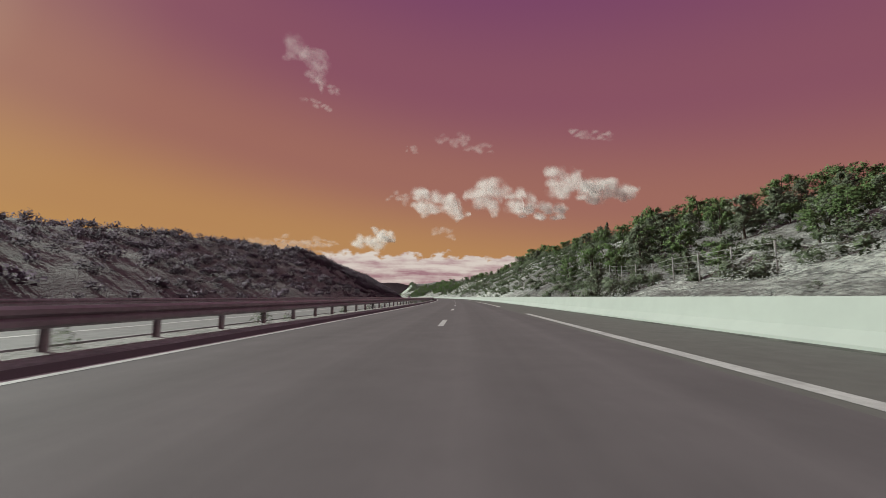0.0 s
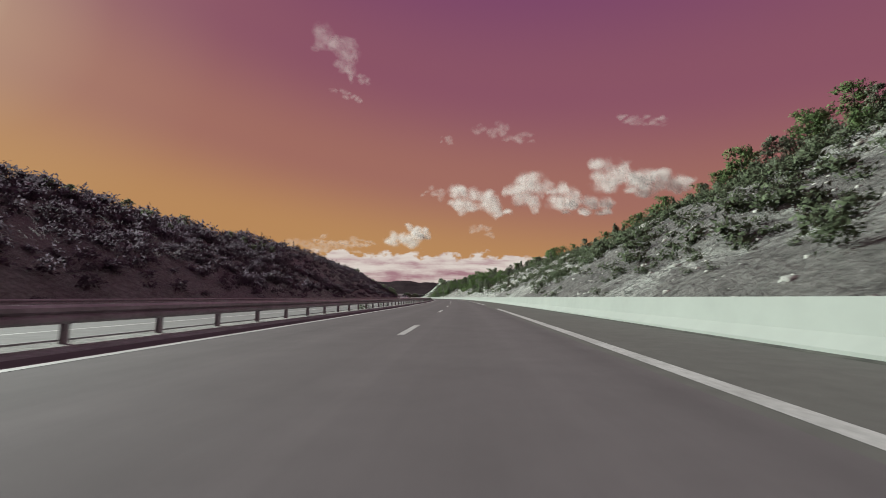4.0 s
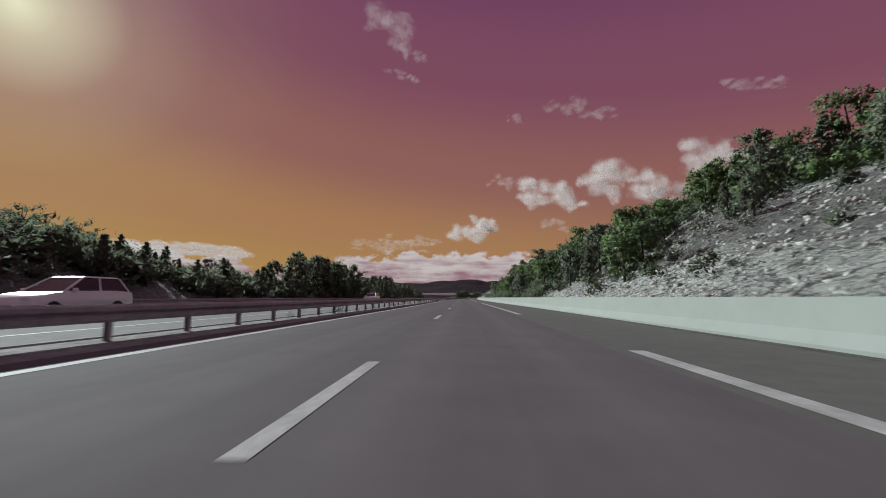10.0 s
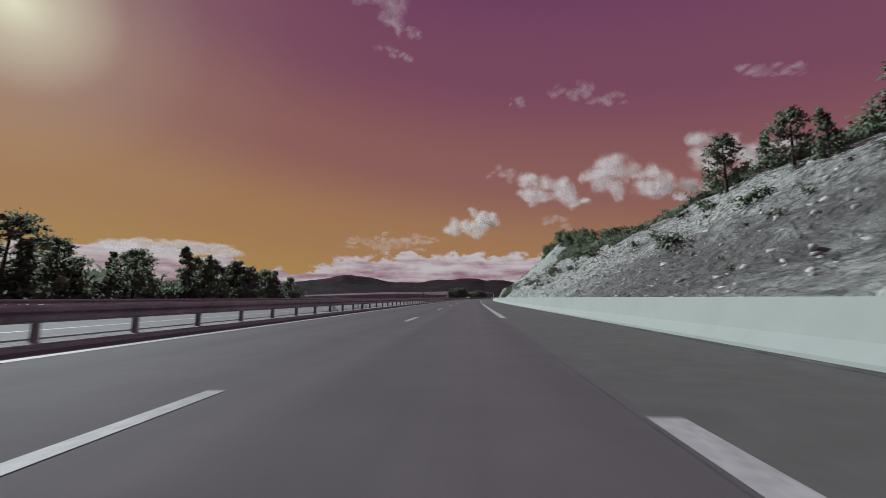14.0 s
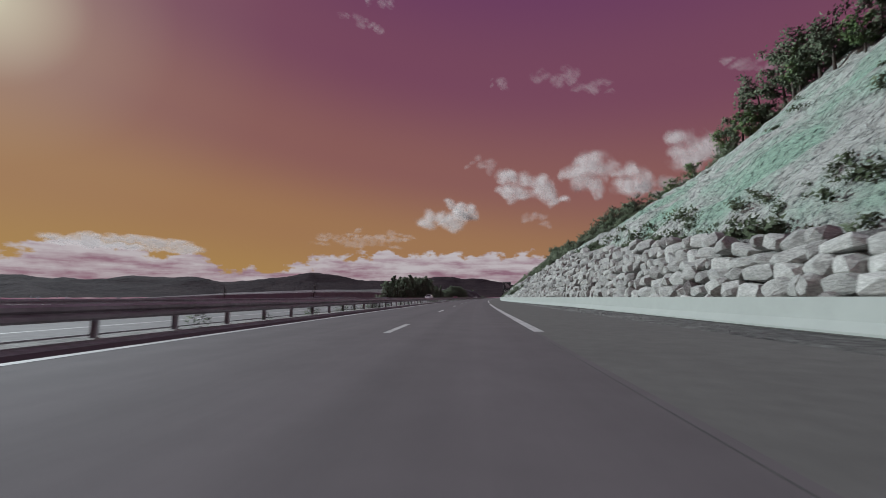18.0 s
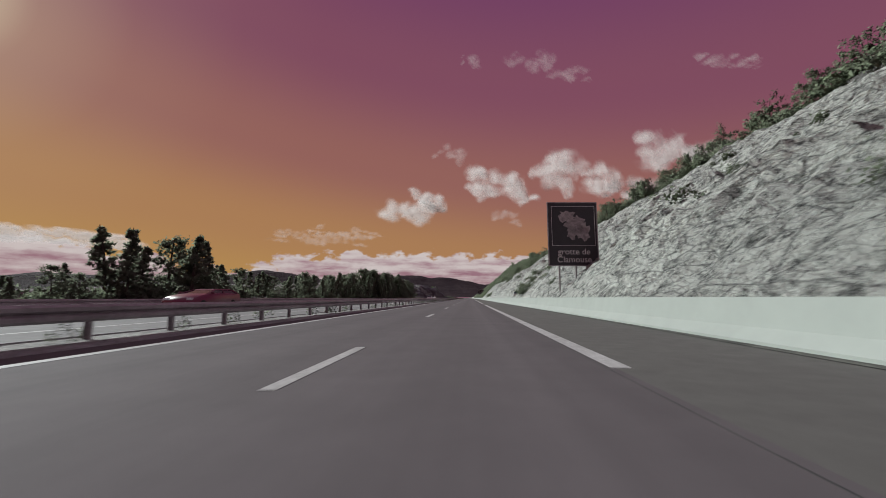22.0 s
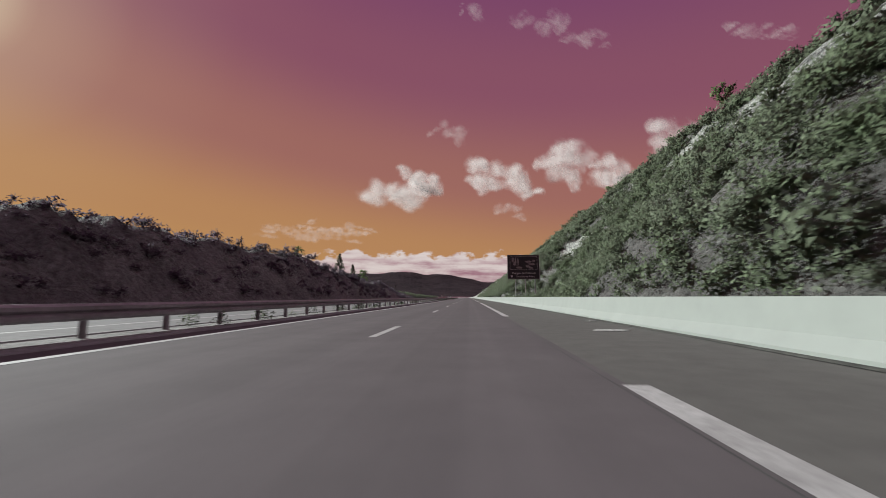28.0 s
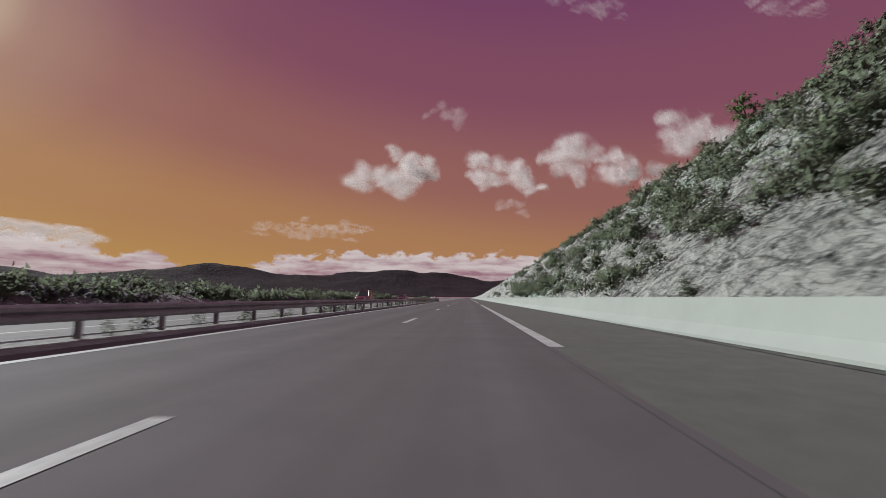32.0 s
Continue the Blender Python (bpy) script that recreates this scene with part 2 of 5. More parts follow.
# ---------------------------------------------------------------- materials
def material(name, base, rough=0.8, metal=0.0, vary=None, scale=1.0, detail=0.35, bump=0.0, bump_scale=None, bump_distance=0.05, coords="Object", extra=None, spec=0.5, island=0.0, object_random=0.0):
    """A surface with two scales of variation between the colours in vary, and relief."""
    m = bpy.data.materials.new(name)
    m.use_nodes = True
    t = m.node_tree
    b = t.nodes["Principled BSDF"]
    b.inputs["Roughness"].default_value, b.inputs["Metallic"].default_value = rough, metal
    b.inputs["Specular IOR Level"].default_value = spec
    tc = t.nodes.new("ShaderNodeTexCoord")

    def noise_tex(sc, det=5.0, rg=0.55):
        n = t.nodes.new("ShaderNodeTexNoise")
        n.inputs["Scale"].default_value, n.inputs["Detail"].default_value, n.inputs["Roughness"].default_value = sc, det, rg
        t.links.new(tc.outputs[coords], n.inputs["Vector"])
        return n.outputs["Fac"]

    def mixc(fac, a, c):
        n = t.nodes.new("ShaderNodeMix")
        n.data_type = "RGBA"
        for i, v in ((0, fac), (6, a), (7, c)):
            if isinstance(v, (int, float, tuple)):
                n.inputs[i].default_value = v
            else:
                t.links.new(v, n.inputs[i])
        return n.outputs[2]

    def ramp(fac, lo, hi):
        n = t.nodes.new("ShaderNodeMapRange")
        n.inputs[1].default_value, n.inputs[2].default_value = lo, hi
        t.links.new(fac, n.inputs[0])
        return n.outputs[0]
    col = (*base, 1)
    if vary:
        col = mixc(ramp(noise_tex(scale), 0.35, 0.65), (*base, 1), (*vary, 1))
        fine = mixc(ramp(noise_tex(scale * 9, 6.0, 0.65), 0.3, 0.7), tuple(c * (1 - detail) for c in (1, 1, 1)) + (1,), tuple(1 + detail * 0.6 for c in (1, 1, 1)) + (1,))
        n = t.nodes.new("ShaderNodeMix")
        n.data_type, n.blend_type = "RGBA", "MULTIPLY"
        n.inputs[0].default_value = 1.0
        t.links.new(col, n.inputs[6])
        t.links.new(fine, n.inputs[7])
        col = n.outputs[2]
    if island or object_random:
        src = t.nodes.new("ShaderNodeNewGeometry").outputs["Random Per Island"] if island else t.nodes.new("ShaderNodeObjectInfo").outputs["Random"]
        hsv = t.nodes.new("ShaderNodeHueSaturation")
        mr = t.nodes.new("ShaderNodeMapRange")
        amount = island or object_random
        mr.inputs[3].default_value, mr.inputs[4].default_value = 1 - amount, 1 + amount
        t.links.new(src, mr.inputs[0])
        t.links.new(mr.outputs[0], hsv.inputs["Value"])
        if isinstance(col, tuple):
            hsv.inputs["Color"].default_value = col
        else:
            t.links.new(col, hsv.inputs["Color"])
        col = hsv.outputs[0]
    if isinstance(col, tuple):
        b.inputs["Base Color"].default_value = col
    else:
        t.links.new(col, b.inputs["Base Color"])
    if bump:
        bp = t.nodes.new("ShaderNodeBump")
        bp.inputs["Strength"].default_value, bp.inputs["Distance"].default_value = bump, bump_distance
        t.links.new(noise_tex(bump_scale or scale * 12, 6.0, 0.65), bp.inputs["Height"])
        t.links.new(bp.outputs[0], b.inputs["Normal"])
    if extra:
        extra(t, b, tc, noise_tex, mixc, ramp, col)
    return m


KERB = material("dark_concrete", (0.05, 0.048, 0.05), 0.9, vary=(0.09, 0.085, 0.085), scale=2.0, detail=0.4, bump=0.4, bump_scale=20)
# Sun glare on the far carriageway is put into this paler asphalt colour.
ASPHALT_GLARE = material("glare_toned_asphalt", (0.20, 0.195, 0.197), 0.9, vary=(0.23, 0.225, 0.227), scale=0.3, detail=0.2, bump=0.2, bump_scale=60, bump_distance=0.01, spec=0.15)


def wear(t, b, tc, noise_tex, mixc, ramp, col):
    """Long streaks, darker wheel tracks and oil down the lanes, along the road's own run."""
    mp = t.nodes.new("ShaderNodeMapping")
    mp.inputs["Scale"].default_value = (2.6, 0.006, 1)
    t.links.new(tc.outputs["UV"], mp.inputs["Vector"])
    n = t.nodes.new("ShaderNodeTexNoise")
    n.inputs["Scale"].default_value, n.inputs["Detail"].default_value = 1.0, 4.0
    t.links.new(mp.outputs[0], n.inputs["Vector"])
    streak = mixc(ramp(n.outputs["Fac"], 0.32, 0.68), (0.93, 0.93, 0.935, 1), (1.05, 1.05, 1.05, 1))
    sep = t.nodes.new("ShaderNodeSeparateXYZ")
    t.links.new(tc.outputs["UV"], sep.inputs[0])
    w = t.nodes.new("ShaderNodeMath")
    w.operation = "SINE"
    k = t.nodes.new("ShaderNodeMath")
    k.operation, k.inputs[1].default_value = "MULTIPLY", 2 * math.pi / 1.65
    t.links.new(sep.outputs[0], k.inputs[0])
    t.links.new(k.outputs[0], w.inputs[0])
    track = mixc(ramp(w.outputs[0], -1.0, 1.0), (0.95, 0.95, 0.95, 1), (1.05, 1.05, 1.05, 1))
    for extra_col in (streak, track):
        m = t.nodes.new("ShaderNodeMix")
        m.data_type, m.blend_type = "RGBA", "MULTIPLY"
        m.inputs[0].default_value = 1.0
        t.links.new(col, m.inputs[6])
        t.links.new(extra_col, m.inputs[7])
        col = m.outputs[2]
    t.links.new(col, b.inputs["Base Color"])


ASPHALT = material("asphalt", (0.121, 0.106, 0.113), 0.9, vary=(0.127, 0.112, 0.118), scale=0.12, detail=0.10, bump=0.25, bump_scale=90, bump_distance=0.01, spec=0.12, extra=wear)
GRAVEL = material("median_gravel", (0.36, 0.35, 0.34), 0.95, vary=(0.22, 0.21, 0.205), scale=0.8, detail=0.5, bump=0.8, bump_scale=12, bump_distance=0.05)
SHOULDER = material("shoulder_asphalt", (0.126, 0.121, 0.116), 0.9, vary=(0.134, 0.129, 0.123), scale=0.3, detail=0.14, bump=0.3, bump_scale=70, bump_distance=0.01, spec=0.12)
PAINT = material("road_paint", (0.50, 0.49, 0.49), 0.7, vary=(0.38, 0.37, 0.37), scale=1.5, detail=0.3, bump=0.2, bump_scale=60, bump_distance=0.004, spec=0.15)
CONCRETE = material("barrier_concrete", (0.345, 0.372, 0.350), 0.8, vary=(0.325, 0.350, 0.330), scale=0.15, detail=0.06, bump=0.12, bump_scale=25, bump_distance=0.01)
STEEL = material("weathered_steel", (0.36, 0.31, 0.34), 0.55, 0.25, vary=(0.27, 0.23, 0.25), scale=1.2, detail=0.25)


def stony(t, b, tc, noise_tex, mixc, ramp, col):
    """Pale broken limestone where the land is bare, thin dark soil elsewhere; cracks, and painted shade of hollows, in
    the stone.
    """
    at = t.nodes.new("ShaderNodeAttribute")
    at.attribute_name = "bare"
    add = t.nodes.new("ShaderNodeMath")
    add.operation = "ADD"
    t.links.new(at.outputs["Fac"], add.inputs[0])
    t.links.new(noise_tex(0.55, 8.0, 0.7), add.inputs[1])
    fac = ramp(add.outputs[0], 0.78, 1.02)
    vor = t.nodes.new("ShaderNodeTexVoronoi")
    vor.feature, vor.inputs["Scale"].default_value = "DISTANCE_TO_EDGE", 1.9
    warp = t.nodes.new("ShaderNodeMix")
    warp.data_type = "VECTOR"
    warp.inputs[0].default_value = 0.12
    nz = t.nodes.new("ShaderNodeTexNoise")
    nz.inputs["Scale"].default_value, nz.inputs["Detail"].default_value = 0.7, 5.0
    mp = t.nodes.new("ShaderNodeMapping")
    mp.inputs["Scale"].default_value = (1, 0.55, 1.6)
    t.links.new(tc.outputs["Object"], mp.inputs["Vector"])
    t.links.new(mp.outputs[0], nz.inputs["Vector"])
    off = t.nodes.new("ShaderNodeVectorMath")
    off.operation = "MULTIPLY_ADD"
    off.inputs[1].default_value = (1.9, 1.9, 1.9)
    t.links.new(nz.outputs["Color"], off.inputs[0])
    t.links.new(mp.outputs[0], off.inputs[2])
    t.links.new(off.outputs[0], vor.inputs["Vector"])
    crack = ramp(vor.outputs["Distance"], 0.0, 0.07)
    chips = []
    for k in (1.7, 4.2):
        v = t.nodes.new("ShaderNodeTexVoronoi")
        v.inputs["Scale"].default_value = k
        t.links.new(off.outputs[0], v.inputs["Vector"])
        chips.append(v.outputs["Distance"])
    stone = mixc(ramp(noise_tex(0.09, 4.0, 0.5), 0.35, 0.65), (0.64, 0.66, 0.63, 1), (0.50, 0.51, 0.495, 1))
    green = t.nodes.new("ShaderNodeMath")
    green.operation = "MULTIPLY"
    t.links.new(ramp(at.outputs["Fac"], 1.05, 1.3), green.inputs[0])
    t.links.new(ramp(noise_tex(0.16, 5.0, 0.6), 0.44, 0.6), green.inputs[1])
    stone = mixc(green.outputs[0], stone, (0.40, 0.58, 0.47, 1))
    # Dark specks put the shade of small hollows into the stone's colour.
    hollow_shade = mixc(ramp(noise_tex(2.4, 9.0, 0.85), 0.39, 0.50), (0.17, 0.17, 0.18, 1), (1.06, 1.06, 1.05, 1))
    mul = t.nodes.new("ShaderNodeMix")
    mul.data_type, mul.blend_type = "RGBA", "MULTIPLY"
    mul.inputs[0].default_value = 1.0
    t.links.new(stone, mul.inputs[6])
    t.links.new(hollow_shade, mul.inputs[7])
    stone = mul.outputs[2]
    joints = mixc(crack, (0.58, 0.58, 0.59, 1), (1.0, 1.0, 1.0, 1))
    blots = mixc(ramp(noise_tex(0.8, 9.0, 0.82), 0.40, 0.47), (0.36, 0.37, 0.36, 1), (1.04, 1.04, 1.03, 1))
    calm = t.nodes.new("ShaderNodeMapRange")
    calm.inputs[1].default_value, calm.inputs[2].default_value, calm.inputs[3].default_value, calm.inputs[4].default_value = 1.0, 1.2, 0.85, 0.25
    t.links.new(at.outputs["Fac"], calm.inputs[0])
    wide = t.nodes.new("ShaderNodeTexVoronoi")
    wide.feature, wide.inputs["Scale"].default_value = "DISTANCE_TO_EDGE", 0.55
    t.links.new(off.outputs[0], wide.inputs["Vector"])
    fissures = mixc(ramp(wide.outputs["Distance"], 0.0, 0.045), (0.30, 0.30, 0.31, 1), (1.0, 1.0, 1.0, 1))
    for layer in (joints, blots, fissures):
        mul = t.nodes.new("ShaderNodeMix")
        mul.data_type, mul.blend_type = "RGBA", "MULTIPLY"
        t.links.new(calm.outputs[0], mul.inputs[0])
        t.links.new(stone, mul.inputs[6])
        t.links.new(layer, mul.inputs[7])
        stone = mul.outputs[2]
    # Below zero the soil takes a mauve tone painted for the left bank's shade.
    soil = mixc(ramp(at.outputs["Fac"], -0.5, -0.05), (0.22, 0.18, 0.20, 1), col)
    final = mixc(fac, soil, stone)
    t.links.new(final, b.inputs["Base Color"])
    h1 = t.nodes.new("ShaderNodeMath")
    h1.operation = "ADD"
    t.links.new(noise_tex(1.5, 9.0, 0.72), h1.inputs[0])
    sc = t.nodes.new("ShaderNodeMath")
    sc.operation, sc.inputs[1].default_value = "MULTIPLY", 0.025
    t.links.new(crack, sc.inputs[0])
    t.links.new(sc.outputs[0], h1.inputs[1])
    top = h1.outputs[0]
    for c, k in zip(chips, (0.45, 0.22)):
        m = t.nodes.new("ShaderNodeMath")
        m.operation, m.inputs[1].default_value = "MULTIPLY_ADD", k
        t.links.new(c, m.inputs[0])
        t.links.new(top, m.inputs[2])
        top = m.outputs[0]
    bp = t.nodes.new("ShaderNodeBump")
    bp.inputs["Strength"].default_value, bp.inputs["Distance"].default_value = 1.0, 0.6
    t.links.new(top, bp.inputs["Height"])
    t.links.new(bp.outputs[0], b.inputs["Normal"])


LAND = material("limestone_and_thin_soil", (0.19, 0.185, 0.182), 0.95, vary=(0.27, 0.265, 0.255), scale=0.3, detail=0.5, spec=0.15, extra=stony)


def leafy(t, b, tc, noise_tex, mixc, ramp, col):
    """Light comes through thin leaves, which lie along the outside of their clump."""
    tr = t.nodes.new("ShaderNodeBsdfTranslucent")
    t.links.new(col, tr.inputs[0])
    at, turn, back = [t.nodes.new(k) for k in ("ShaderNodeAttribute", "ShaderNodeVectorTransform", "ShaderNodeVectorMath")]
    at.attribute_name = "outward"
    turn.vector_type, turn.convert_from, turn.convert_to = "NORMAL", "OBJECT", "WORLD"
    t.links.new(at.outputs["Vector"], turn.inputs[0])
    back.operation = "SCALE"
    back.inputs["Scale"].default_value = -1.0
    t.links.new(turn.outputs[0], back.inputs[0])
    t.links.new(turn.outputs[0], b.inputs["Normal"])
    t.links.new(back.outputs[0], tr.inputs["Normal"])
    mx = t.nodes.new("ShaderNodeMixShader")
    mx.inputs[0].default_value = 0.5
    t.links.new(b.outputs[0], mx.inputs[1])
    t.links.new(tr.outputs[0], mx.inputs[2])
    t.links.new(mx.outputs[0], t.nodes["Material Output"].inputs[0])


LEAF = material("leaves", (0.165, 0.250, 0.100), 0.8, vary=(0.20, 0.265, 0.130), scale=0.3, detail=0.2, island=0.22, spec=0.2, extra=leafy)
LEAF_DARK = material("pine_needles", (0.200, 0.235, 0.160), 0.8, vary=(0.235, 0.240, 0.190), scale=0.3, detail=0.2, island=0.22, spec=0.2, extra=leafy)
BARK = material("bark", (0.09, 0.07, 0.055), 0.9, vary=(0.05, 0.04, 0.035), scale=6, detail=0.4, bump=0.6, bump_scale=20)


# ---------------------------------------------------------------- builders
def mesh_of(name, verts, faces, mats=(), smooth=False):
    me = bpy.data.meshes.new(name)
    me.from_pydata([tuple(map(float, v)) for v in verts], [], [tuple(map(int, f)) for f in faces])
    for m in mats:
        me.materials.append(m)
    if smooth:
        me.polygons.foreach_set("use_smooth", np.ones(len(me.polygons), bool))
    me.update()
    return me


def sweep(name, stations, outline, mat, closed=False, parent=None, smooth=False, shift=None):
    """A cross-section (lat, z) drawn along the road."""
    stations = np.asarray(stations, float)
    n, k = len(stations), len(outline)
    verts = np.concatenate([on_road(stations, lat + (shift(stations) if shift else 0.0), z) for lat, z in outline]).reshape(k, n, 3)
    faces = []
    for j in range(k if closed else k - 1):
        a, b = j * n, ((j + 1) % k) * n
        faces += [(a + i, b + i, b + i + 1, a + i + 1) for i in range(n - 1)]
    if closed:
        faces += [tuple(j * n for j in range(k))[::-1], tuple(j * n + n - 1 for j in range(k))]
    ob = new(name, mesh_of(name, verts.reshape(-1, 3), faces, [mat], smooth))
    bm = bmesh.new()
    bm.from_mesh(ob.data)
    bmesh.ops.recalc_face_normals(bm, faces=bm.faces)
    bm.to_mesh(ob.data)
    bm.free()
    uv = ob.data.uv_layers.new(name="run")
    lv = np.empty(len(ob.data.loops), np.int32)
    ob.data.loops.foreach_get("vertex_index", lv)
    lats = np.array([q[0] for q in outline])
    uv.data.foreach_set("uv", np.column_stack([lats[lv // n], stations[lv % n]]).astype(np.float32).ravel())
    ob.parent = parent
    return ob


def sheet(name, ss, lats, height, mats, pick=None, smooth=True):
    """A grid over (s, lat) raised to height(s, lat)."""
    g_s, g_l = np.meshgrid(ss, lats, indexing="ij")
    z = height(g_s, g_l)
    v = on_road(g_s, g_l, z).reshape(-1, 3)
    n, k = g_s.shape
    i, j = np.meshgrid(np.arange(n - 1), np.arange(k - 1), indexing="ij")
    a = (i * k + j).ravel()
    f = np.stack([a, a + 1, a + k + 1, a + k], 1)[:, ::-1]
    me = bpy.data.meshes.new(name)
    me.vertices.add(len(v))
    me.vertices.foreach_set("co", v.ravel())
    me.loops.add(f.size)
    me.loops.foreach_set("vertex_index", f.ravel().astype(np.int32))
    me.polygons.add(len(f))
    me.polygons.foreach_set("loop_start", np.arange(0, f.size, 4, dtype=np.int32))
    me.polygons.foreach_set("loop_total", np.full(len(f), 4, dtype=np.int32))
    for m in mats:
        me.materials.append(m)
    if pick is not None:
        at = me.attributes.new("bare", "FLOAT", "POINT")
        at.data.foreach_set("value", pick(g_s.ravel(), g_l.ravel()).astype(np.float32))
    me.polygons.foreach_set("use_smooth", np.full(len(f), smooth))
    me.update(calc_edges=True)
    me.validate()
    return new(name, me)


S0, S1 = -220.0, 2600.0
along = np.concatenate([np.arange(S0, 1500, 8.0), np.arange(1500, S1 + 1, 25.0)])

# ---------------------------------------------------------------- ground
ground_s = np.concatenate([np.arange(-220, -60, 4.0), np.arange(-60, 212, 1.2), np.arange(212, 300, 0.6), np.arange(300, 576, 1.2), np.arange(576, 640, 0.6), np.arange(640, 1012, 0.4), np.arange(1012, 1180, 0.8), np.arange(1180, 1270, 0.6), np.arange(1270, 1420, 1.2), np.arange(1420, 2600, 12), np.arange(2600, 4201, 100)])
ground_lat = np.concatenate([[-900, -600, -400, -250, -160, -110, -80, -62, -52], np.arange(-46, -30, 2.0), np.arange(-30, -18, 0.8), [-17.6, -10, 0, 5.5, 6.9], np.arange(7.3, 34, 0.45), np.arange(34, 47, 1.2), [50, 54, 60, 68, 80, 100, 140, 200, 300, 450, 650, 900]])


def u_face(s, lat):
    """Share of the way up the face behind the boulder wall."""
    foot = TOE_R + bay(s) + 3.2 + 0.42 * np.interp(s, WALL_S, WALL_Z)
    return (lat - foot) / (np.interp(s, RIGHT_S, RIGHT_L) - foot)


# how far up the cuttings the bare rock reaches, as a share of the slope; green cover above
TOP_S = [575, 590, 612, 636, 655, 690, 735, 745, 758, 815, 826, 840, 925, 934, 944, 975, 990, 1005]
TOP_U = [0.75, 0.56, 0.62, 0.80, 0.95, 0.96, 0.93, 0.62, 0.33, 0.36, 0.66, 0.95, 0.95, 0.75, 0.55, 0.30, 0.25, 0.3]
# pale outcrops in the green bank: along, across, half-lengths
OUTCROPS = [(1022, 20, 5, 3), (1042, 18, 6, 3), (1064, 21, 5, 3), (1071, 20.5, 4, 3), (1078, 24, 5, 3), (1089, 27.5, 5, 3), (1098, 14.0, 3, 1.6), (1106, 18.0, 4, 2), (1124, 12.3, 4, 1.6),
            (1140, 13.0, 5, 1.8), (1143, 18, 7, 3), (1166, 9.6, 6, 2), (1175, 14.2, 7, 3.4), (1182, 12.5, 5, 2.5), (1193, 11.5, 6, 3), (1188, 19, 5, 3)]


def outcrop(s, lat):
    """1 inside a pale outcrop of the green bank, 0 outside, with ragged edges."""
    q = np.max([1 - np.hypot((s - a) / b, (lat - c) / d) for a, c, b, d in OUTCROPS], axis=0)
    return np.clip(0.25 + 1.7 * q + 0.5 * fbm(s / 2.4, lat / 1.5, 79, 3), 0, 1)


def share_up(s, lat):
    toe = TOE_R + bay(s) + 0.6
    return (lat - toe) / (np.interp(s, RIGHT_S, RIGHT_L) - toe)


def green_top(s, lat):
    """Where the cover of scrub begins above the rock of the cuttings."""
    return (s > 575) & (s < 1005) & (share_up(s, lat) > np.interp(s, TOP_S, TOP_U) + 0.05 * fbm(s / 5, lat / 4, 81, 2))


def bareness(s, lat):
    """How bare the rock lies: below 0 shade-toned soil, 0 soil and plants, 1 clean stone."""
    lc = np.interp(s, RIGHT_S, RIGHT_L)
    base = np.interp(s, [0, 212, 228, 285, 305, 340, 430, 480, 520, 565, 585, 1000, 1030, 1180, 1200, 1300], [0.35, 0.35, 0.85, 0.8, 0.42, 0.52, 0.20, 0.22, 0.52, 0.58, 0.95, 0.95, 0.3, 0.3, 0.9, 0.9])
    r = base + 0.28 * fbm(s / 21, lat / 9, 51, 3) - np.clip((lat - lc + 3) / 4, 0, 1) * 0.8
    r = np.minimum(r, 1.0)
    ledge = (np.interp(s, WALL_S, WALL_Z) > 0.6) & (lat - TOE_R - bay(s) - 0.5 - 0.42 * np.interp(s, WALL_S, WALL_Z) < 2.4)
    r = np.where(ledge, 0.15, r)
    r = np.where((s > 1012) & (s < 1198), 0.18 + 0.85 * outcrop(s, lat), r)
    r = np.where(green_top(s, lat), 0.12, r)
    r = np.where((s > 648) & (s < 722) & (u_face(s, lat) > 0.02), np.maximum(r, 1.0) + 0.4 * np.clip(1.1 - 1.6 * np.abs(u_face(s, lat) - 0.35), 0, 1), r)
    r = r + np.interp(s, [1198, 1210, 1240, 1255], [0, 0.3, 0.3, 0]) * (lat < 24)
    r = np.where(lat > lc - 1, np.minimum(r, 0.3), r)
    # Lowered on the left so the soil there takes its painted shade tone.
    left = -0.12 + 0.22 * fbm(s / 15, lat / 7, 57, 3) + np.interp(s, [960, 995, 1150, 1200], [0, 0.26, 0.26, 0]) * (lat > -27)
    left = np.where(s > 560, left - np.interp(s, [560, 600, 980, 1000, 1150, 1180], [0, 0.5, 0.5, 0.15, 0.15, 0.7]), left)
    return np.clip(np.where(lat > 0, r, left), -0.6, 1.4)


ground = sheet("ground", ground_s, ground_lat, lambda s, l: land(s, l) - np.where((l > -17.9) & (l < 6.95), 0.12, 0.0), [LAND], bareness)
# broken rock keeps hard facets
_c = np.empty(len(ground.data.polygons) * 3)
ground.data.polygons.foreach_get("center", _c)
_q = _c.reshape(-1, 3)
_near = np.argmin(np.abs(_q[:, 1:2] - _y[None, ::8]) + np.abs(_q[:, 0:1] - _x[None, ::8]) * 0.2, axis=1)
_sv = _s[::8][_near]
ground.data.polygons.foreach_set("use_smooth", ~((((_sv > 722) & (_sv < 1010)) | ((_sv > 1190) & (_sv < 1275)) | ((_sv > 222) & (_sv < 290))) & (_q[:, 0] > np.interp(_sv, _s, _x) + 5)))
tagged(ground, "dry scrubby hillside with bare pale limestone", "ground", kind="structure")

# ---------------------------------------------------------------- carriageways
road = sweep("road", along, [(-4.4, 0.0), (3.2, 0.0)], ASPHALT)
tagged(road, "grey worn asphalt motorway lanes", "road", kind="structure")
hard_shoulder = sweep("hard_shoulder", along, [(3.2, 0.0), (6.1, 0.0), (7.0, 0.0)], SHOULDER)
lay_by = sweep("lay_by", np.arange(603, 746, 2.0), [(6.0, 0.004), (7.4, 0.004)], SHOULDER, shift=bay)
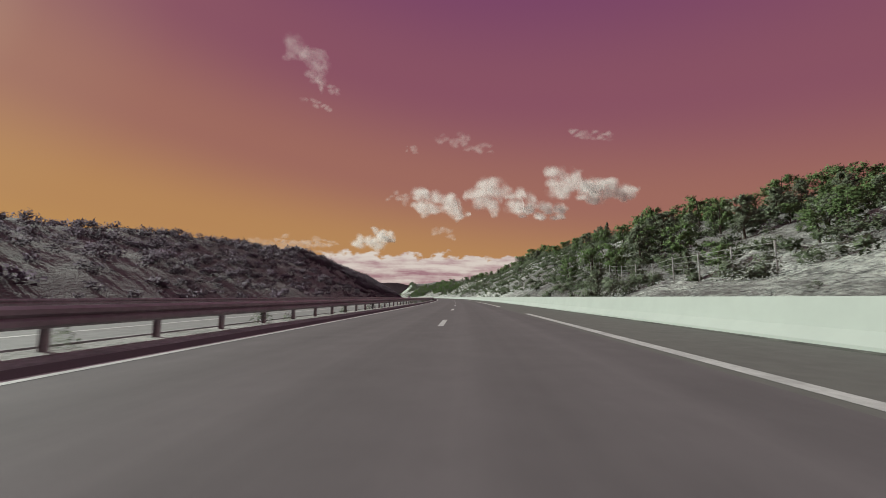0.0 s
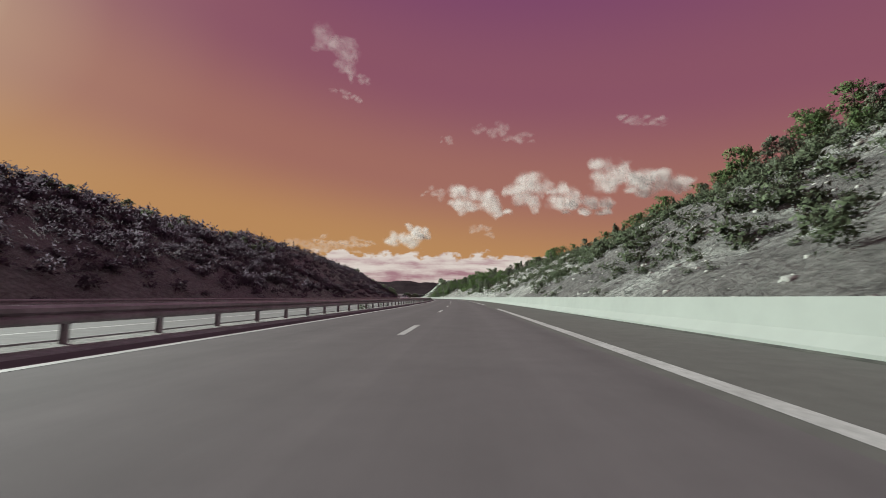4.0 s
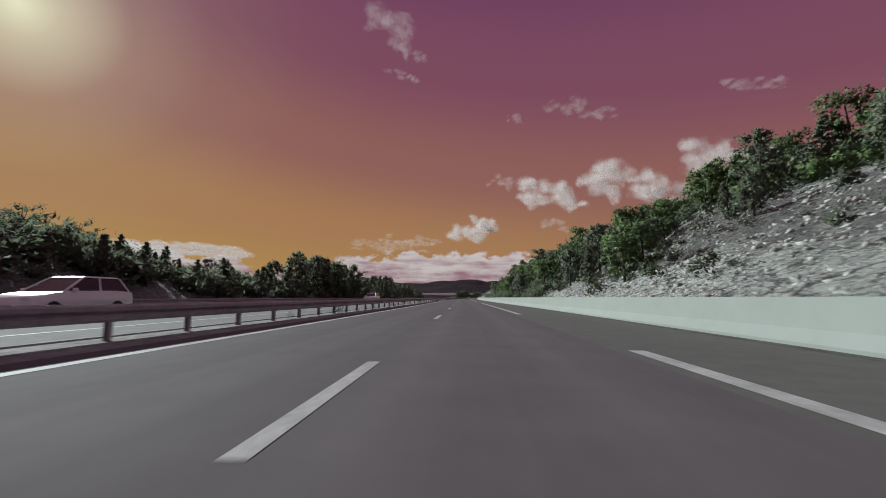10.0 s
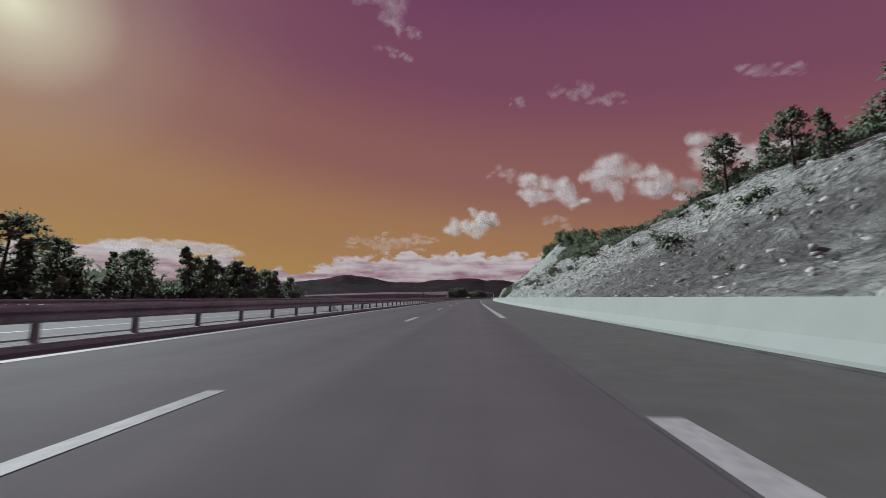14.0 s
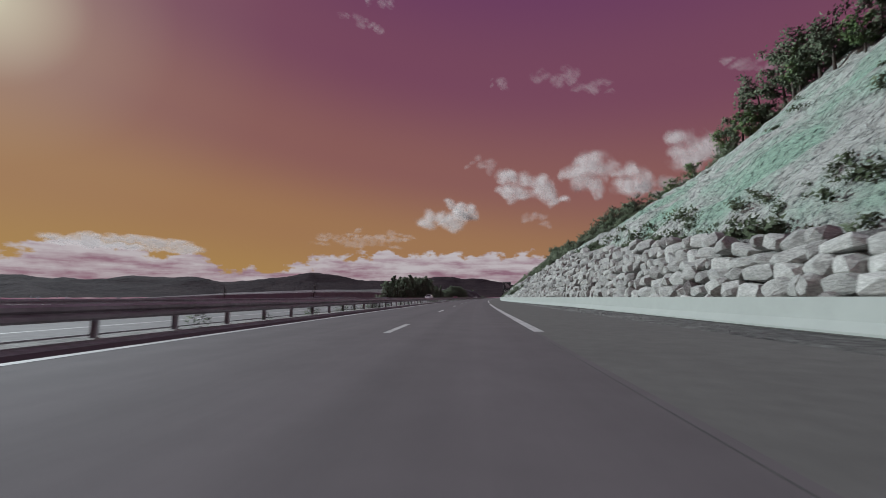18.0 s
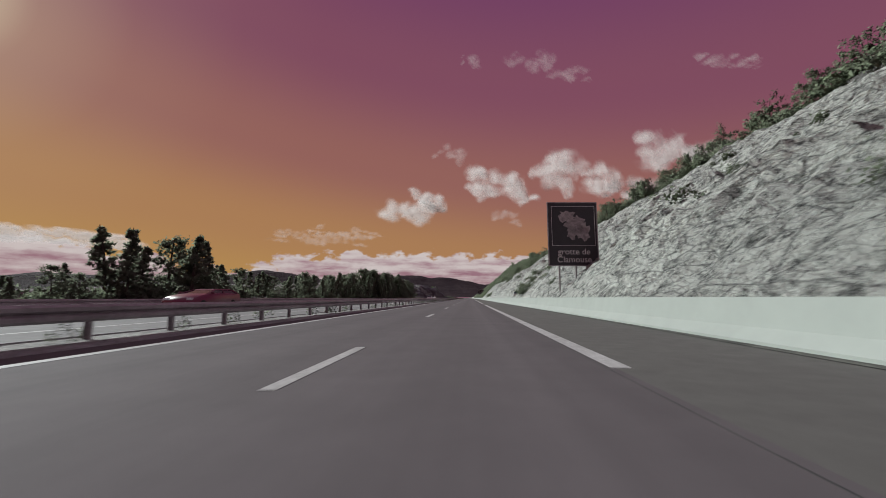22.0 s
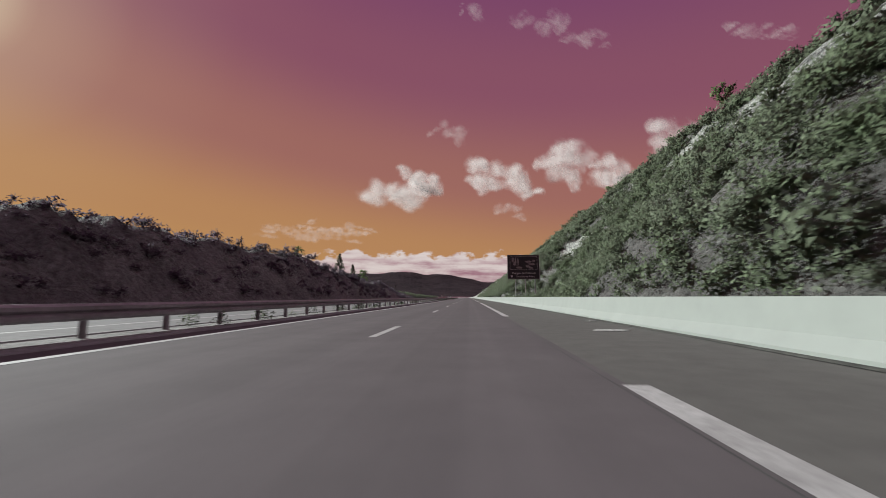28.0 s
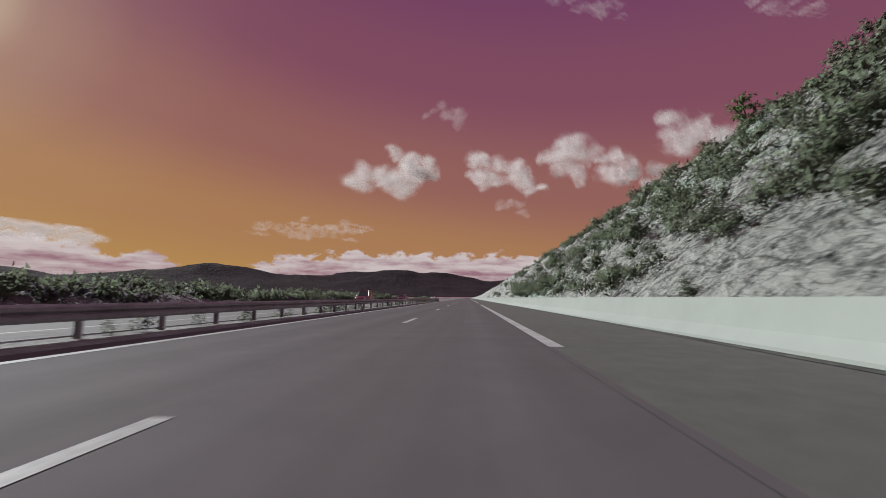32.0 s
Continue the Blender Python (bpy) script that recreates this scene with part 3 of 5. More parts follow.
tagged(lay_by, "grey asphalt lay-by beside the shoulder", "road", kind="structure")
tagged(hard_shoulder, "lighter grey asphalt hard shoulder", "road", kind="structure")
opposite_road = sweep("opposite_road", along, [(-17.7, 0.0), (-5.5, 0.0)], ASPHALT_GLARE)
tagged(opposite_road, "asphalt of the opposite carriageway toned pale for sun glare", "road", kind="structure")
median = sweep("median", along, [(-5.5, 0.0), (-5.35, 0.05), (-4.45, 0.05), (-4.4, 0.0)], GRAVEL)
tagged(median, "weedy gravel strip between the carriageways", "ground", kind="structure")
KERB_STONE = material("grey_kerb_concrete", (0.28, 0.27, 0.275), 0.9, vary=(0.20, 0.19, 0.195), scale=1.2, detail=0.35, bump=0.4, bump_scale=20)
kerb = sweep("kerb", along, [(-4.42, 0.0), (-4.42, 0.035), (-4.28, 0.04), (-4.12, 0.015), (-4.10, 0.0)], KERB_STONE)
tagged(kerb, "low grey concrete drainage kerb beside the fast lane", "kerb", kind="structure")

dash_mesh = mesh_of("lane_dash", [(-0.075, -2.86, 0.004), (0.075, -2.86, 0.004), (0.075, 0, 0.004), (-0.075, 0, 0.004)], [(0, 1, 2, 3)], [PAINT])
DASH_FIRST, DASH_STEP = 13.36, 12.4
for i in range(-5, 130):
    d = new("lane_dash", dash_mesh)
    d.matrix_world = place(DASH_FIRST + i * DASH_STEP, 0.0)
    d.parent = road
for i in range(-8, 24):
    a = 325.05 + 49.03 * i + (2.4 if i == 10 else 0.0)
    sweep("shoulder_line", np.linspace(a, a + 36.7, 9), [(q + float(np.interp(a, [390, 470], [0.22, 0.0])), 0.004) for q in (3.14, 3.37)], PAINT, parent=hard_shoulder)
sweep("joint", along[along > 440], [(3.092, 0.003), (3.108, 0.003)], KERB, parent=road)
sweep("edge_line", along, [(-3.50, 0.004), (-3.30, 0.004)], PAINT, parent=road)
sweep("edge_line", along, [(-8.0, 0.004), (-7.8, 0.004)], PAINT, parent=opposite_road)
sweep("edge_line", along, [(-15.0, 0.004), (-14.8, 0.004)], PAINT, parent=opposite_road)

# ---------------------------------------------------------------- barrier and rails
WALL = [(6.05, 0.0), (6.05, 0.08), (6.22, 0.28), (6.30, 0.76), (6.50, 0.76), (6.58, 0.28), (6.75, 0.08), (6.75, 0.0)]
barrier = sweep("concrete_barrier", np.concatenate([np.arange(S0, 600, 5.0), np.arange(600, 624, 2.3)]), WALL, CONCRETE, closed=True, shift=bay)
tagged(barrier, "pale smooth concrete safety barrier along the shoulder", "barrier", kind="structure")
barrier2 = sweep("concrete_barrier", np.concatenate([np.arange(626.5, 640, 2.0), np.arange(640, 1500, 5.0), np.arange(1500, S1, 25)]), WALL, CONCRETE, closed=True, shift=bay)
tagged(barrier2, "pale smooth concrete safety barrier along the shoulder", "barrier", kind="structure")

# Dark strip painted for the shadowed gap line at the barrier's foot.
FOOT_SHADE = material("gutter_grime", (0.05, 0.05, 0.046), 0.95, vary=(0.10, 0.10, 0.09), scale=1.6, detail=0.5, bump=0.6, bump_scale=30, bump_distance=0.01)
foot_line = sweep("gutter_grime", np.concatenate([np.arange(S0, 600, 5.0), np.arange(600, 624, 2.3)]), [(5.93, 0.003), (5.97, 0.02), (6.06, 0.025)], FOOT_SHADE, shift=bay)
tagged(foot_line, "dark painted shadow line along the foot of the barrier", "grit", kind="structure")
foot_line2 = sweep("gutter_grime", np.concatenate([np.arange(626.5, 640, 2.0), np.arange(640, 1500, 5.0)]), [(5.93, 0.008), (5.97, 0.024), (6.06, 0.029)], FOOT_SHADE, shift=bay)
tagged(foot_line2, "dark painted shadow line along the foot of the barrier", "grit", kind="structure")
far_kerb = sweep("kerb", along, [(-5.52, 0.0), (-5.50, 0.06), (-5.36, 0.075), (-5.22, 0.075), (-5.18, 0.04)], KERB_STONE)
tagged(far_kerb, "low grey concrete kerb beside the opposite carriageway", "kerb", kind="structure")

W_BEAM = [(0, 0.36), (0.05, 0.40), (0.05, 0.46), (0, 0.50), (0.05, 0.54), (0.05, 0.60), (0, 0.64), (-0.015, 0.64), (-0.015, 0.36)]
post_mesh = mesh_of("post", [(x, y, z) for z in (0.0, 0.58) for x, y in ((-0.05, -0.03), (-0.035, -0.03), (-0.035, 0.025), (0.035, 0.025), (0.035, -0.03), (0.05, -0.03), (0.05, 0.04), (-0.05, 0.04))],
                    [(i, (i + 1) % 8, (i + 1) % 8 + 8, i + 8) for i in range(8)] + [tuple(range(8, 16))], [STEEL])
spacer_mesh = mesh_of("spacer", [(x, y, z) for z in (0.42, 0.58) for x, y in ((-0.2, -0.05), (0.2, -0.05), (0.2, 0.05), (-0.2, 0.05))], [(0, 1, 5, 4), (1, 2, 6, 5), (2, 3, 7, 6), (3, 0, 4, 7), (4, 5, 6, 7), (3, 2, 1, 0)], [STEEL])


def guard_run(a, b, label, lat, double, lift=0.0, gap=1.9, phase=0.0):
    """A run of guard rail with its posts, one thing."""
    g = new("guard_rail")
    g.matrix_world = place(a, lat)
    tagged(g, label, "guard rail", "guard rail runs")
    inv = g.matrix_world.inverted()
    for side in ((1, -1) if double else (1,)):
        r = sweep("rail", np.append(np.arange(a, b, 4.0), b), [(lat + side * (0.22 + c), z + lift) for c, z in W_BEAM], STEEL, closed=True, parent=g)
        r.matrix_parent_inverse = inv
    for s in np.arange(a + 0.6 + phase, b, gap):
        p = new("post", post_mesh)
        p.parent, p.matrix_parent_inverse = g, inv
        p.matrix_world = inv.inverted() @ inv @ place(s, lat, lift)
        if double:
            q = new("spacer", spacer_mesh)
            q.parent, q.matrix_parent_inverse = g, inv
            q.matrix_world = place(s, lat, lift)
    return g


for a, b, phase, gap in ((-60, 90, 1.5, 1.905), (90, 190, 0.7, 1.905), (190, 390, 0.1, 1.905), (390, 486, 0.7, 4.1), (486, 636, 0.75, 1.905), (636, 736, 0.7, 1.905), (736, 846, 1.2, 1.905), (846, 996, 1.5, 1.905), (996, 1146, 1.15, 1.905), (1146, 1290, 0.3, 1.905)):
    guard_run(a, b, "dark weathered double steel guard rail on posts between carriageways", -4.78, True, 0.0, gap, phase)
for a in range(-60, 980, 260):
    guard_run(a, a + 260, "dark steel guard rail beyond the opposite carriageway", -17.95, False, 0.04, 3.8)

# ---------------------------------------------------------------- plants
rng = np.random.default_rng(7)
SCRUB = material("grey_scrub_leaves", (0.175, 0.205, 0.135), 0.85, vary=(0.12, 0.15, 0.09), scale=0.5, detail=0.3, island=0.22, spec=0.2, extra=leafy)
BUSH = material("green_bush_leaves", (0.165, 0.205, 0.125), 0.8, vary=(0.20, 0.225, 0.165), scale=0.3, detail=0.3, island=0.22, spec=0.2, extra=leafy)
OAK = material("evergreen_oak_leaves", (0.178, 0.215, 0.138), 0.8, vary=(0.205, 0.228, 0.165), scale=0.4, detail=0.3, island=0.22, spec=0.2, extra=leafy)
# Scrub leaves with the purple cast of the bank's shade put into their colour.
SHADE_SCRUB = material("shade_toned_scrub_leaves", (0.205, 0.160, 0.210), 0.85, vary=(0.165, 0.145, 0.165), scale=0.25, detail=0.3, island=0.22, spec=0.2, extra=leafy)
TWIG = material("dry_twigs", (0.11, 0.085, 0.09), 0.9, vary=(0.08, 0.06, 0.06), scale=3, detail=0.3, island=0.3, extra=leafy)


def big_mesh(name, verts, faces, mats, index=None, smooth=False):
    """A mesh from arrays; faces is (n, 3) or (n, 4). Leaves carry the way out of their clump in columns 4 to 6."""
    me = bpy.data.meshes.new(name)
    verts, faces = np.asarray(verts, np.float32), np.asarray(faces, np.int32)
    outward = verts[:, 3:] if verts.shape[1] == 6 else None
    verts = np.ascontiguousarray(verts[:, :3])
    k = faces.shape[1]
    me.vertices.add(len(verts))
    me.vertices.foreach_set("co", verts.ravel())
    me.loops.add(faces.size)
    me.loops.foreach_set("vertex_index", faces.ravel())
    me.polygons.add(len(faces))
    me.polygons.foreach_set("loop_start", np.arange(0, faces.size, k, dtype=np.int32))
    me.polygons.foreach_set("loop_total", np.full(len(faces), k, dtype=np.int32))
    for m in mats:
        me.materials.append(m)
    if index is not None:
        me.polygons.foreach_set("material_index", np.asarray(index, np.int32))
    me.polygons.foreach_set("use_smooth", np.full(len(faces), smooth))
    if outward is not None:
        me.attributes.new("outward", "FLOAT_VECTOR", "POINT").data.foreach_set("vector", np.ascontiguousarray(outward).ravel())
    me.update(calc_edges=True)
    return me


def foliage(blobs, per, size, flat=0.75, inner=0.5, wide=0.5):
    """Small pointed leaf sprays in and round the blobs (x, y, z, radius)."""
    b = np.repeat(np.asarray(blobs, float), per, axis=0)
    n = len(b)
    d = rng.normal(size=(n, 3))
    d /= np.linalg.norm(d, axis=1)[:, None]
    c = b[:, :3] + d * (b[:, 3] * rng.uniform(inner, 1.1, n))[:, None] * (1, 1, flat)
    a = rng.normal(size=(n, 3)) + d * 0.9
    a /= np.linalg.norm(a, axis=1)[:, None]
    e = np.cross(a, d + rng.normal(size=(n, 3)) * 0.5)
    e /= np.linalg.norm(e, axis=1)[:, None] + 1e-9
    sz = (size * rng.uniform(0.6, 1.4, n))[:, None]
    v = np.stack([c - a * sz * 0.8 - e * sz * wide, c - a * sz * 0.5 + e * sz * wide, c + a * sz * 1.1], 1)
    mid = np.mean(np.asarray(blobs, float)[:, :3], axis=0)
    whole = (c - mid) / (np.abs(c - mid).max(axis=0) + 1e-6)
    out = 0.8 * d + 0.8 * whole + 0.25 * rng.normal(size=(n, 3)) + np.array((0, 0, 0.3))
    out /= np.linalg.norm(out, axis=1)[:, None] + 1e-9
    v = np.concatenate([v, np.repeat(out[:, None], 3, axis=1)], 2)
    return v.reshape(-1, 6), np.arange(3 * n).reshape(-1, 3)


def scatter(name, variants, spots, mat, label, category):
    """One joined object of many plants or stones; spots: rows of x, y, z, size, turn."""
    spots = np.asarray(spots, float)
    vs, fs, base = [], [], 0
    which = rng.integers(0, len(variants), len(spots))
    for k, (v, f) in enumerate(variants):
        sp = spots[which == k]
        if not len(sp):
            continue
        c, s = np.cos(sp[:, 4]), np.sin(sp[:, 4])
        x = (v[None, :, 0] * c[:, None] - v[None, :, 1] * s[:, None]) * sp[:, 3:4] + sp[:, 0:1]
        y = (v[None, :, 0] * s[:, None] + v[None, :, 1] * c[:, None]) * sp[:, 3:4] + sp[:, 1:2]
        z = v[None, :, 2] * sp[:, 3:4] + sp[:, 2:3]
        rows = [x, y, z]
        if v.shape[1] == 6:
            rows += [v[None, :, 3] * c[:, None] - v[None, :, 4] * s[:, None], v[None, :, 3] * s[:, None] + v[None, :, 4] * c[:, None], np.broadcast_to(v[None, :, 5], x.shape)]
        vs.append(np.stack(rows, -1).reshape(-1, len(rows)))
        fs.append((f[None] + (np.arange(len(sp)) * len(v))[:, None, None]).reshape(-1, f.shape[1]) + base)
        base += len(vs[-1])
    ob = new(name, big_mesh(name, np.concatenate(vs), np.concatenate(fs), [mat], smooth=True))
    return tagged(ob, label, category, kind="stuff")


def spots_on(s, lat, size, sink=0.1):
    z = land(s, lat)
    p = on_road(s, lat, z)
    return np.column_stack([p[:, 0], p[:, 1], p[:, 2] - sink * size, size, rng.uniform(0, 6.28, len(s))])


def shrub(per, size):
    """Leaf sprays in a few overlapping clumps."""
    n = rng.integers(4, 7)
    blobs = [(rng.uniform(-0.5, 0.5), rng.uniform(-0.5, 0.5), rng.uniform(0.25, 0.7), rng.uniform(0.35, 0.6)) for _ in range(n)]
    return foliage(blobs, per, size, inner=0.1)


NEAR = [shrub(130, 0.050) for _ in range(6)]
SMALL = [shrub(54, 0.070) for _ in range(6)]
CLOSE = [shrub(38, 0.092) for _ in range(6)]
SHRUBS = [shrub(32, 0.104) for _ in range(6)]
CREST = [shrub(28, 0.108) for _ in range(6)]
FINE = [shrub(15, 0.136) for _ in range(6)]


def band(n, s0, s1, u0, u1, power=1.0):
    """Random places on the right-hand slope, by share of the way up."""
    s = rng.uniform(s0, s1, n)
    u = u0 + (u1 - u0) * rng.uniform(0, 1, n) ** power
    toe = TOE_R + bay(s) + 0.6
    return s, toe + u * (np.interp(s, RIGHT_S, RIGHT_L) - toe)


def join(*parts):
    return np.concatenate([p[0] for p in parts]), np.concatenate([p[1] for p in parts])


# scrub on the pale slope at the start, thicker towards the top
s, l = join(band(1500, -30, 430, 0.0, 1.0), band(1900, -30, 330, 0.3, 1.05), band(4300, 36, 300, 0.05, 0.9), band(420, 430, 640, 0.05, 1.0), band(170, 640, 1000, 0.1, 0.9), band(360, 634, 716, 0.14, 0.27), band(300, 1015, 1330, 0.0, 1.0))
keep = ((s < 212) & ((s > 130) | (share_up(s, l) > 0.6) | (rng.uniform(0, 1, len(s)) < 0.5))) | (s > 290) | (share_up(s, l) > 0.62) | (rng.uniform(0, 1, len(s)) < 0.3)
s, l = s[keep], l[keep]
near = l < 11.5
size = rng.uniform(0.25, 0.95, len(s)) * rng.choice([0.7, 1, 1.35], len(s))
scatter("scrub", FINE, spots_on(s[~near], l[~near], size[~near]), SCRUB, "low grey-green scrub dotted over the pale stony slope", "scrub")
some = near & (rng.uniform(0, 1, len(s)) < 0.7)
scatter("scrub", SMALL, spots_on(s[some], l[some], size[some]), SCRUB, "low grey-green scrub at the foot of the stony slope", "scrub")
# green bushes
s, l = join(band(560, -30, 330, 0.72, 1.04), band(300, 330, 470, 0.32, 0.95), band(1450, 1012, 1198, 0.12, 1.05), band(290, 1198, 1330, 0.08, 1.0))
keep = (s < 500) | (s > 1198) | (outcrop(s, l) < 0.45)
keep &= (s < 1086) | (s > 1100) | (l > 12.5)
keep &= (l > 16.5) | (s < 1000)
scatter("bushes", SHRUBS, spots_on(s[keep], l[keep], rng.uniform(0.6, 1.6, keep.sum()) * np.where(s[keep] < 330, 1.3, 1.0)), BUSH, "dense green bushes covering the bank between outcrops", "bushes")
s, l = join(band(520, 1012, 1196, 0.0, 0.42), band(70, 1086, 1112, 0.14, 0.5), band(46, 1084, 1106, 0.0, 0.26), band(120, 1050, 1192, 0.0, 0.15), band(40, 1122, 1160, 0.0, 0.2), band(70, 1212, 1262, 0.04, 0.36), band(60, 1198, 1300, 0.0, 0.3), band(14, 584, 597, 0.0, 0.07), band(50, 18, 50, 0.0, 0.4), band(60, 262, 292, 0.08, 0.3), band(260, 398, 462, 0.0, 0.45), band(10, 748, 757, 0.02, 0.14), band(12, 860, 870, 0.02, 0.14), band(16, 742, 985, 0.03, 0.3), band(8, 952, 964, 0.0, 0.1))
keep = ((s < 1012) | (s > 1198) | (outcrop(s, l) < 0.4))
scatter("bushes", NEAR, spots_on(s[keep], l[keep], rng.uniform(0.55, 1.5, keep.sum())), BUSH, "leafy green bushes at the foot of the bank", "bushes")
s, l = join(band(1750, 1012, 1200, 0.0, 1.02), band(1500, 1012, 1200, 0.0, 0.42))
keep = outcrop(s, l) < 0.5
keep &= (s < 1086) | (s > 1100) | (l > 11.5)
for near, kinds in ((l > 15, FINE), (l <= 15, SMALL)):
    q = keep & near
    scatter("undergrowth", kinds, spots_on(s[q], l[q], rng.uniform(0.8, 1.5, q.sum()), 0.25), BUSH, "low green undergrowth between the bushes", "undergrowth")
# dark evergreen scrub over the rock of the cuttings and along their crest
s, l = join(band(5200, 575, 1008, 0.30, 1.06), band(900, 575, 1008, 0.94, 1.06))
keep = green_top(s, l) & (rng.uniform(0, 1, len(s)) < 0.85)
scatter("crest_scrub", CLOSE, spots_on(s[keep], l[keep], rng.uniform(1.0, 2.1, keep.sum())), OAK, "dark evergreen oak scrub over the rock of the cutting", "scrub")
s, l = join(band(330, 520, 580, 0.72, 1.02), band(330, 1010, 1190, 0.94, 1.06), band(260, 1195, 1340, 0.55, 1.04))
scatter("crest_scrub", CREST, spots_on(s, l, rng.uniform(0.9, 1.9, len(s))), OAK, "dark evergreen oak scrub along the crest of the cutting", "scrub")
# dark scrub on the left-hand bank
n = 2900
s = rng.uniform(-40, 380, n + 620)
l = -np.concatenate([rng.uniform(18.9, 44, n), rng.uniform(33, 43.5, 620)])
scatter("bank_scrub", FINE, spots_on(s, l, np.concatenate([rng.uniform(0.3, 1.25, n), rng.uniform(0.9, 2.1, 620) * np.interp(s[n:], [60, 110, 215, 235, 320, 335], [0.6, 1, 1, 0.5, 0.5, 1])])), SHADE_SCRUB, "dark shaded scrub over the cutting's bank", "scrub")
n = 500
s, l = np.concatenate([rng.uniform(985, 1250, n), rng.uniform(560, 780, 500), rng.uniform(1180, 1500, 800), rng.uniform(990, 1180, 300)]), -np.concatenate([rng.uniform(23, 40, n), 19 + rng.exponential(9, 500), 19 + rng.exponential(16, 800), rng.uniform(18.8, 23, 300)])
scatter("verge_bushes", FINE, spots_on(s, l, rng.uniform(0.35, 1.1, len(s))), SHADE_SCRUB, "low bushes toned shade-purple on the verge beyond the opposite carriageway", "bushes")
s = np.concatenate([rng.uniform(105, 218, 620), rng.uniform(322, 402, 480)])
l = -rng.uniform(21, 42, len(s))
size = rng.uniform(0.8, 1.9, len(s)) * np.where(s > 320, 1.25, 1.0)
for far, mat, label in ((s < 330, SHADE_SCRUB, "dense scrub toned shade-purple on the shaded bank"), (s >= 330, OAK, "dense dark evergreen scrub on the shaded bank")):
    scatter("bank_scrub", CREST, spots_on(s[far], l[far], size[far]), mat, label, "scrub")
s = rng.uniform(988, 1185, 430)
l = -np.concatenate([rng.uniform(21.5, 28, 230), rng.uniform(19.0, 24.5, 200)])
scatter("bank_scrub", CREST, spots_on(s, l, rng.uniform(0.5, 1.35, 430)), SHADE_SCRUB, "dark bushes toned shade-purple over the shaded rock cutting", "scrub")
s = rng.uniform(1196, 1450, 520)
l = -rng.uniform(19.8, 25, 520)
scatter("hedge", CREST, spots_on(s, l, rng.uniform(1.1, 2.0, 520)), OAK, "dark hedge of scrub beyond the far guard rail", "hedge")
# weeds round the posts of the middle strip
post_s = np.arange(-30, 1290, 1.9) + 0.6
s = np.concatenate([rng.uniform(-30, 1290, 420), rng.choice(post_s[post_s > 560], 190), rng.choice(post_s[post_s > 985], 90)])
keep = (fbm(s / 14, s * 0, 5, 3) > -0.3) | (s > 560)
s = s[keep] + rng.normal(0, 0.15, keep.sum())
WEEDS = [foliage([(0, 0, 0.35, 0.35), (0.25, 0.2, 0.2, 0.25), (-0.2, -0.3, 0.25, 0.3), (0.1, -0.15, 0.6, 0.25)], 44, 0.050, 1.0) for _ in range(4)]
p = on_road(s, -4.78 + rng.normal(0, 0.16, len(s)), 0.05)
scatter("weeds", WEEDS, np.column_stack([p, rng.uniform(0.25, 0.72, len(s)), rng.uniform(0, 6.28, len(s))]), OAK, "weeds growing round the guard rail posts", "weeds")


def tube(points, radii, sides=6):
    """A tapered limb through the points."""
    v, f = [], []
    points = [Vector(p) for p in points]
    for i, (p, r) in enumerate(zip(points, radii)):
        d = (points[min(i + 1, len(points) - 1)] - points[max(i - 1, 0)]).normalized()
        a = d.orthogonal().normalized()
        b = d.cross(a)
        for k in range(sides):
            w = 2 * math.pi * k / sides
            v.append(tuple(p + r * (math.cos(w) * a + math.sin(w) * b)))
        if i:
            o = i * sides
            f += [(o - sides + k, o - sides + (k + 1) % sides, o + (k + 1) % sides, o + k) for k in range(sides)]
    return np.array(v), np.array(f)


